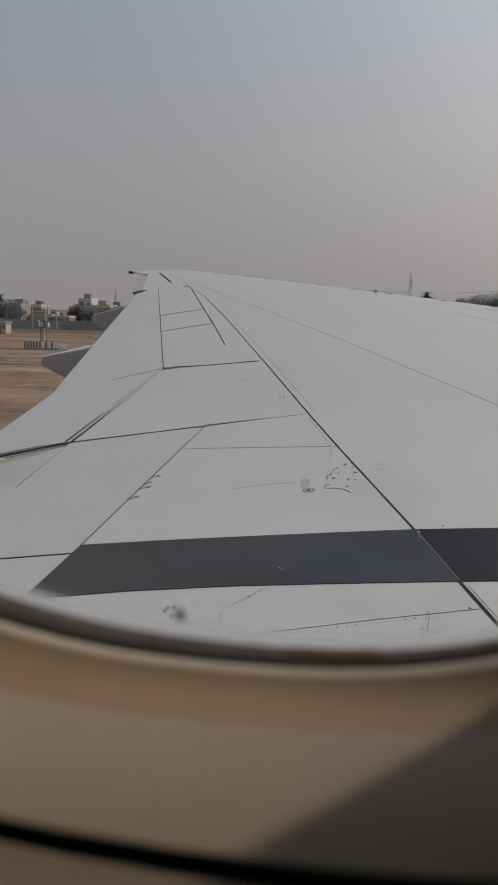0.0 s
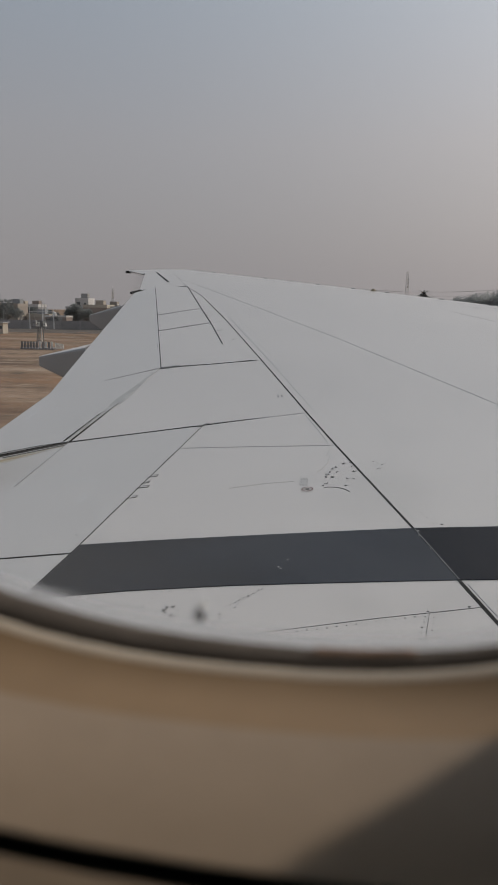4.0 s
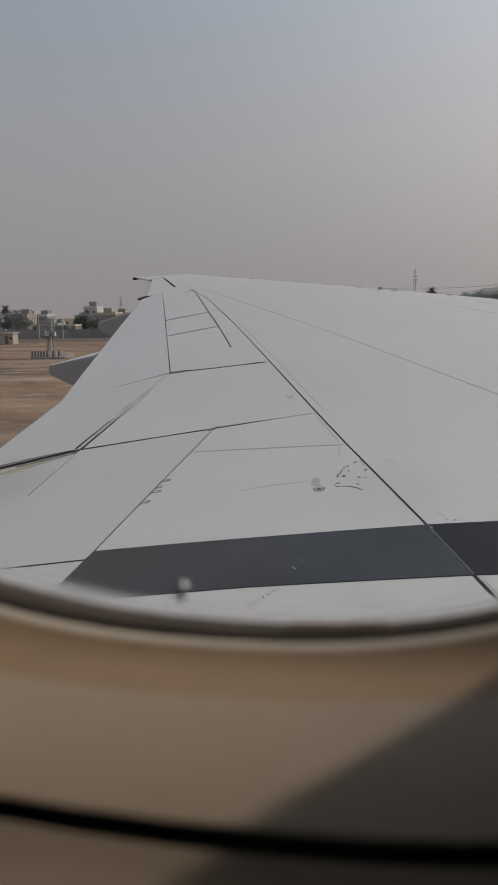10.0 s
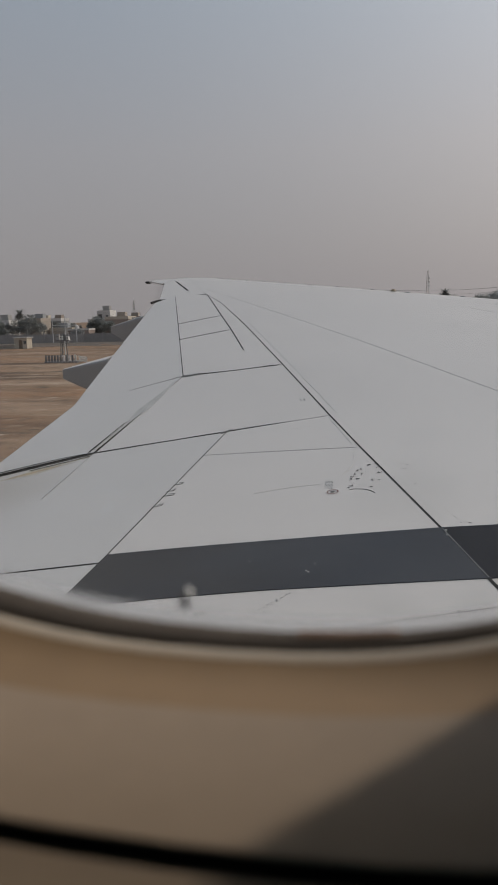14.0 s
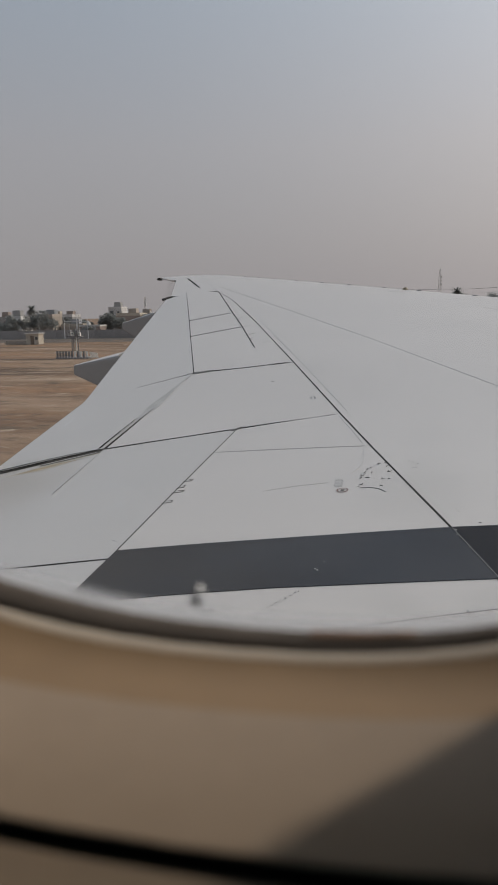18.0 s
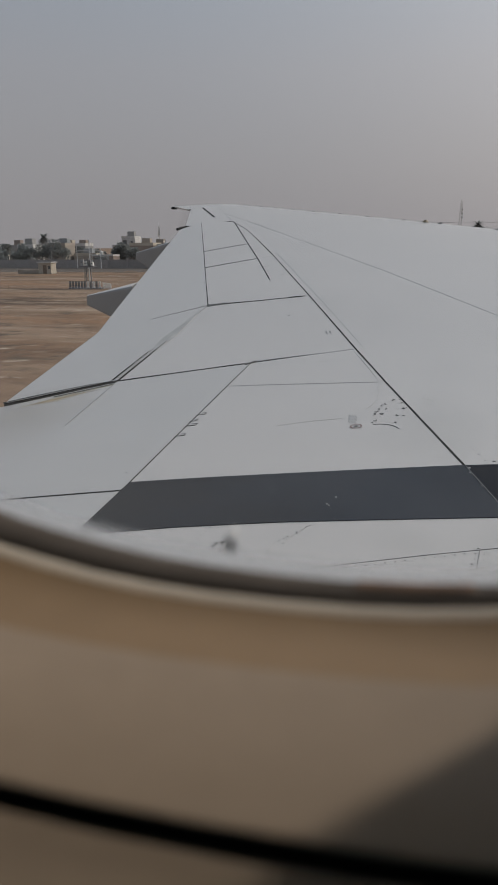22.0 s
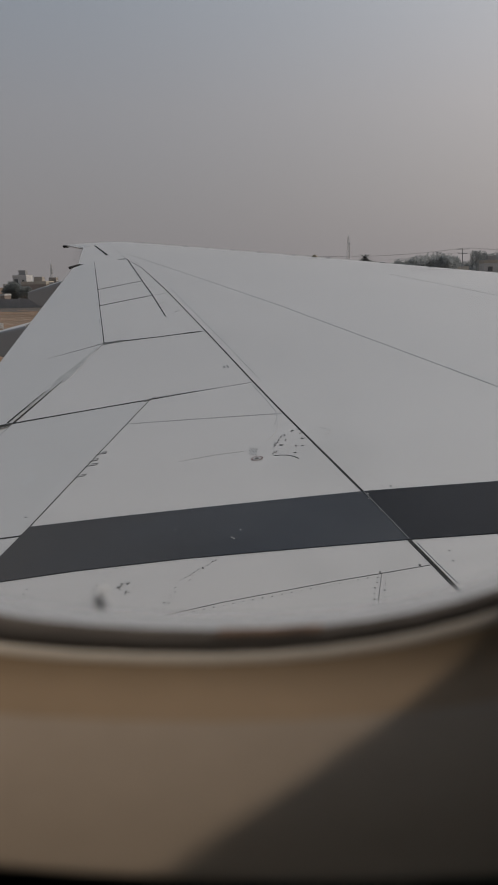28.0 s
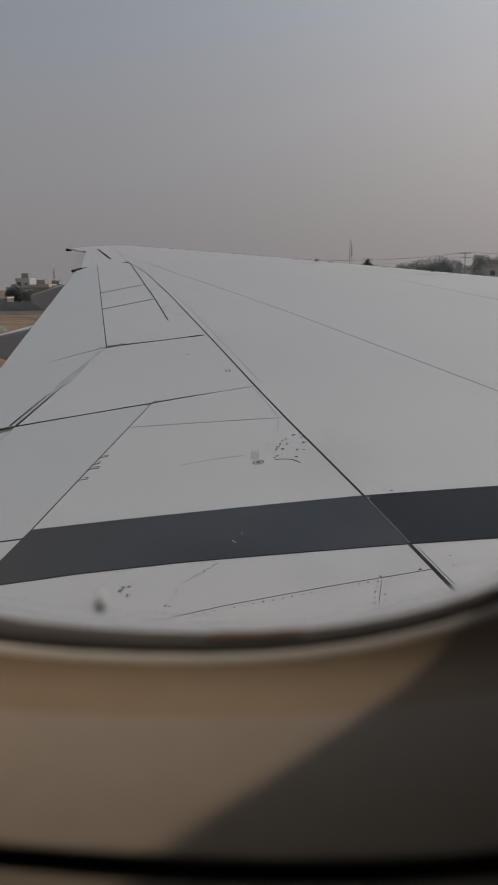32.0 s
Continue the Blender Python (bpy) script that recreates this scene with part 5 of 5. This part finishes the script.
def palm_mesh(seed, height):
    rng = random.Random(seed)
    root = thing("palm_tree", (0, 0, 0), "tall date palm with a ragged crown of fronds", "palm tree", "palms beyond the wall")
    bm = bmesh.new()
    for k in range(6):
        add_rod(bm, (0.04 * k, 0, height * k / 6), (0.04 * (k + 1), 0, height * (k + 1) / 6), 0.24 - 0.015 * k, 0.22 - 0.015 * k, 8)
    part("trunk", bm, BARK, root)
    bm = bmesh.new()
    top = Vector((0.24, 0, height))
    for k in range(90):
        a, lift = k * 2.4, rng.uniform(-1.0, 1.7)
        d = Vector((math.cos(a), math.sin(a), 0))
        prev = top
        for s in range(1, 6):
            p = top + d * (2.5 * s / 5) + Vector((0, 0, lift * s / 5 * 2.0 - 1.9 * (s / 5) ** 2))
            side = Vector((-d.y, d.x, 0)) * (0.34 * (1.15 - s / 5))
            q = [bm.verts.new(v) for v in (prev - side, prev + side, p + side * 0.8, p - side * 0.8)]
            bm.faces.new(q)
            prev = p
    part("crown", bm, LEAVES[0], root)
    return root


bases = [tree_mesh(40 + i, h, s, t, 2 * n, 0.72) for i, (h, s, t, n) in enumerate(((6.2, 3.4, 0, 700), (5.0, 3.0, 1, 600), (7.4, 3.8, 0, 800), (4.2, 2.8, 2, 520), (5.6, 4.2, 0, 760)))]
tall = [tree_mesh(60 + i, h, s, t, 2 * n, 0.66) for i, (h, s, t, n) in enumerate(((11.2, 5.2, 2, 1500), (12.2, 4.8, 2, 1500), (10.4, 5.6, 2, 1500)))]
palms = [palm_mesh(80 + i, h) for i, h in enumerate((9.0, 12.2))]
rng = random.Random(9)
spots = []
for i in range(64):
    spots.append((rng.choice(bases), rng.uniform(-180, -35), rng.choice((rng.uniform(219, 226), rng.uniform(245, 264), rng.uniform(245, 264)))))
for i in range(14):
    spots.append((rng.choice(bases), rng.uniform(-35, 20), rng.uniform(219, 262)))
for i in range(66):
    spots.append((rng.choice(tall), rng.uniform(24, 112), rng.uniform(246, 330)))
for p, px, py in ((0, -119, 246), (1, 21.0, 260.0)):
    spots.append((palms[p], px, py))
used = set()
for src, px, py in spots:
    m = pose(px, py, 0, 0, 0, rng.uniform(0, 360)) @ Matrix.Diagonal((*(rng.uniform(0.85, 1.2),) * 3, 1))
    if src not in used:
        used.add(src)
        src.matrix_basis = pose(px, py, 0, 0, 0, rng.uniform(0, 360))
    else:
        copy_thing(src, m)


# ---- masts, poles and wires
def lattice_mast(x, y, h, base, label):
    root = thing("lattice_mast", (x, y, 0), label, "mast", "lattice masts on the skyline")
    corners = [(-1, -1), (1, -1), (1, 1), (-1, 1)]
    at = lambda c, z: (c[0] * base * (1 - 0.75 * z / h), c[1] * base * (1 - 0.75 * z / h), z)
    for c in corners:
        part("leg", rod(at(c, 0), at(c, h), 0.11, 0.07, 5), MAST_PAINT, root)
    bm = bmesh.new()
    n = 9
    for k in range(n):
        z0, z1 = h * k / n, h * (k + 1) / n
        for i in range(4):
            a, b = corners[i], corners[(i + 1) % 4]
            add_rod(bm, at(a, z0), at(b, z1), 0.045, 0.045, 4)
            add_rod(bm, at(b, z0), at(a, z1), 0.045, 0.045, 4)
            add_rod(bm, at(a, z1), at(b, z1), 0.045, 0.045, 4)
    part("bracing", bm, MAST_PAINT, root)
    part("antenna", rod((0, 0, h), (0, 0, h + 3), 0.06, 0.03, 5), MAST_PAINT, root)
    for k in range(3):
        part("dish", rod((0.4, -0.9, h * (0.86 - 0.07 * k)), (0.5, -1.3, h * (0.86 - 0.07 * k)), 0.5, 0.6, 10), TANK_PALE, root)
    return root


lattice_mast(26.6, 450, 29.0, 1.5, "slim grey lattice mast on the hazy skyline")
lattice_mast(-161, 500, 19.0, 1.4, "grey lattice mast behind the houses")
lattice_mast(-128, 470, 26.0, 1.6, "tall grey lattice mast behind the trees")


def utility_pole(x, y, h):
    root = thing("utility_pole", (x, y, 0), "grey steel power pole with two crossarms", "utility pole", "power poles")
    part("pole", rod((0, 0, 0), (0, 0, h), 0.17, 0.11, 8), STEEL, root)
    for z, w in ((h - 0.4, 1.5), (h - 1.6, 1.2)):
        arm = part("crossarm", box((-w, -0.06, z - 0.07), (w, 0.06, z + 0.07), 0.01), STEEL, root)
        for s in (-0.9, 0.0, 0.9):
            part("insulator", rod((s * w, 0, z + 0.07), (s * w, 0, z + 0.32), 0.06, 0.04, 6), SEAL, arm)
    return root


poles = [(44.5, 222, 13.6), (88.0, 224, 13.6), (0.5, 223, 12.6)]
for p in poles:
    utility_pole(*p)


def sag(a, b, drop, name, group):
    a, b = Vector(a), Vector(b)
    bm = bmesh.new()
    prev = a
    for k in range(1, 13):
        s = k / 12
        p = a.lerp(b, s) - Vector((0, 0, drop * 4 * s * (1 - s)))
        add_rod(bm, prev, p, 0.022, 0.022, 4)
        prev = p
    return tagged(part(name, bm, WIRE), "thin dark power line strung between poles", "power line", group)


for a, b in ((poles[2], poles[0]), (poles[0], poles[1])):
    for z, w in ((-0.08, 1.35), (-0.08, 0.0), (-1.28, -1.08)):
        sag((a[0] + w, a[1], a[2] + z), (b[0] + w, b[1], b[2] + z), 1.0, "power_line", "power lines")

# short poles along the wall
for px, h in ((-119, 6.0), (-101, 5.5), (-70, 5.5)):
    root = thing("street_pole", (px, 212.5, 0), "slim pale street pole beside the boundary wall", "pole", "poles by the wall")
    part("shaft", rod((0, 0, 0), (0, 0, h), 0.10, 0.06, 7), STEEL, root)
    part("bracket", rod((0, 0, h - 0.2), (0.9, 0, h), 0.04, 0.03, 5), STEEL, root)


# ---- on the field
def hut():
    root = thing("field_hut", (-83, 172, 0), "small pale yellow hut with a flat roof on the field", "hut")
    part("wall", box((-1.6, -1.4, 0), (1.6, 1.4, 2.5), 0.03), PLASTER[0], root)
    part("roof", box((-1.9, -1.7, 2.5), (1.9, 1.7, 2.68), 0.03), PLASTER[1], root)
    part("door", box((-0.4, -1.46, 0.0), (0.5, -1.36, 2.0), 0.01), DOOR_WOOD, root)
    part("window", box((0.8, -1.45, 1.1), (1.4, -1.37, 1.8), 0.01), DARK_GLASS, root)
    part("low_wall", box((-7.5, -0.2, 0), (-1.65, 0.2, 0.9), 0.03), PLASTER[4], root)


hut()


def equipment_mast():
    """A squat equipment mast on a slab, with a striped guard fence round it."""
    root = thing("equipment_mast", (-46.6, 110.0, 0), "squat dark equipment mast behind a striped guard fence", "equipment mast")
    part("slab", box((-2.6, -1.6, 0), (2.6, 1.6, 0.22), 0.04), CONCRETE, root)
    for k in range(11):
        x = -2.3 + 0.46 * k
        part("fence_board", box((x - 0.14, -1.5, 0.22), (x + 0.14, -1.42, 1.15), 0.01), STRIPE_WHITE if k > 5 and k % 2 == 0 else STRIPE_DARK, root)
    for z in (0.5, 0.95):
        part("fence_rail", box((-2.5, -1.415, z), (2.5, -1.37, z + 0.07), 0.005), STRIPE_DARK if z < 0.6 else STRIPE_WHITE, root)
    for x, y in ((-0.45, -0.35), (0.35, -0.35), (-0.45, 0.4), (0.35, 0.4)):
        part("leg", rod((x, y, 0.22), (x * 0.8, y * 0.8, 3.2), 0.075, 0.06, 7), STRIPE_WHITE if x > 0 > y else STRIPE_DARK, root)
    bm = bmesh.new()
    for z in (1.0, 2.0):
        add_rod(bm, (-0.42, -0.33, z), (0.30, -0.30, z + 0.95), 0.035, 0.035, 5)
        add_rod(bm, (0.33, -0.33, z), (-0.38, -0.30, z + 0.95), 0.035, 0.035, 5)
    part("bracing", bm, STRIPE_DARK, root)
    part("platform", box((-1.1, -0.7, 3.2), (1.1, 0.7, 3.32), 0.02), STRIPE_DARK, root)
    for x, y, w, h, m in ((-0.75, -0.2, 0.42, 0.9, STEEL), (-0.15, -0.35, 0.36, 0.65, STRIPE_WHITE), (0.35, -0.2, 0.40, 0.8, STRIPE_DARK), (0.85, -0.3, 0.34, 0.55, STRIPE_WHITE)):
        case = part("equipment_case", box((x - w / 2, y - 0.25, 3.32), (x + w / 2, y + 0.25, 3.32 + h), 0.03), m, root)
        part("lens", rod((x, y - 0.25, 3.32 + h * 0.6), (x, y - 0.31, 3.32 + h * 0.6), 0.11, 0.10, 10), STRIPE_DARK, case)
    part("aerial", rod((-0.75, -0.2, 4.2), (-0.75, -0.2, 5.4), 0.03, 0.02, 5), STEEL, root)
    bm = bmesh.new()
    for k in range(6):
        add_rod(bm, (2.6, -1.0 + 0.02 * k, 0.9 - 0.13 * k), (3.9, -1.0 + 0.02 * k, 0.75 - 0.13 * k), 0.05, 0.05, 5)
    part("ramp", bm, STRIPE_WHITE, root)


equipment_mast()


def gantry():
    """A pale post-and-bar frame before the boundary wall."""
    root = thing("gantry_frame", (-90.0, 212.6, 0), "pale steel gantry frame with a ladder beside the boundary wall", "gantry")
    for x, h in ((-3.2, 6.4), (0.6, 8.2), (4.0, 5.6)):
        part("post", rod((x, 0, 0), (x, 0, h), 0.13, 0.10, 8), MAST_PAINT, root)
    part("crossbar", box((-3.2, -0.07, 4.9), (4.0, 0.07, 5.08), 0.01), MAST_PAINT, root)
    bm = bmesh.new()
    for x in (0.95, 1.45):
        add_rod(bm, (x, -0.1, 0), (x, -0.1, 7.4), 0.05, 0.05, 5)
    part("ladder_stile", bm, MAST_PAINT, root)
    for k in range(12):
        part("rung", rod((0.95, -0.1, 0.5 + 0.58 * k), (1.45, -0.1, 0.5 + 0.58 * k), 0.035, 0.035, 5), MAST_PAINT, root)


gantry()


def scrub():
    bm = bmesh.new()
    rng = random.Random(77)
    for k in range(110):
        px, py = rng.uniform(-130, 10), rng.choice((rng.gauss(110, 4), rng.uniform(40, 212), rng.uniform(206, 214)))
        s = rng.uniform(0.04, 0.13)
        for j in range(3):
            a = rng.uniform(0, 6.28)
            t = Vector((math.cos(a), math.sin(a), 0)) * s
            bm.faces.new([bm.verts.new(Vector((px, py, 0)) + v) for v in (-t * 0.7, t * 0.7, t * 1.0 + Vector((0, 0, s * rng.uniform(0.6, 1.4))), -t * 0.8 + Vector((0, 0, s * rng.uniform(0.6, 1.4))))])
    return tagged(part("dry_scrub", bm, SCRUB), "scattered low dry scrub on the sandy soil", "scrub", kind="stuff")


scrub()


def mounds():
    """Low earth banks that run along the field."""
    rng = random.Random(31)
    for k in range(26):
        px, py = rng.uniform(-125, -25), rng.uniform(70, 190)
        bm = bmesh.new()
        L, W, H = rng.uniform(5, 16), rng.uniform(0.8, 1.8), rng.uniform(0.12, 0.35)
        rows = []
        for i in range(9):
            s = i / 8
            row = []
            for j in range(7):
                q = j / 6
                z = H * (math.sin(math.pi * s) * math.sin(math.pi * q)) ** 2 * rng.uniform(0.8, 1.1)
                row.append(bm.verts.new(((s - 0.5) * L, (q - 0.5) * W * 3.0 + 0.3 * math.sin(7 * s + k), z - 0.01)))
            rows.append(row)
        for a, b in zip(rows, rows[1:]):
            for j in range(6):
                bm.faces.new((a[j], a[j + 1], b[j + 1], b[j])).smooth = True
        ob = part("earth_bank", bm, SOIL)
        ob.location = (px, py, 0)
        tagged(ob, "low bank of loose brown earth on the field", "earth bank", "earth banks")


mounds()
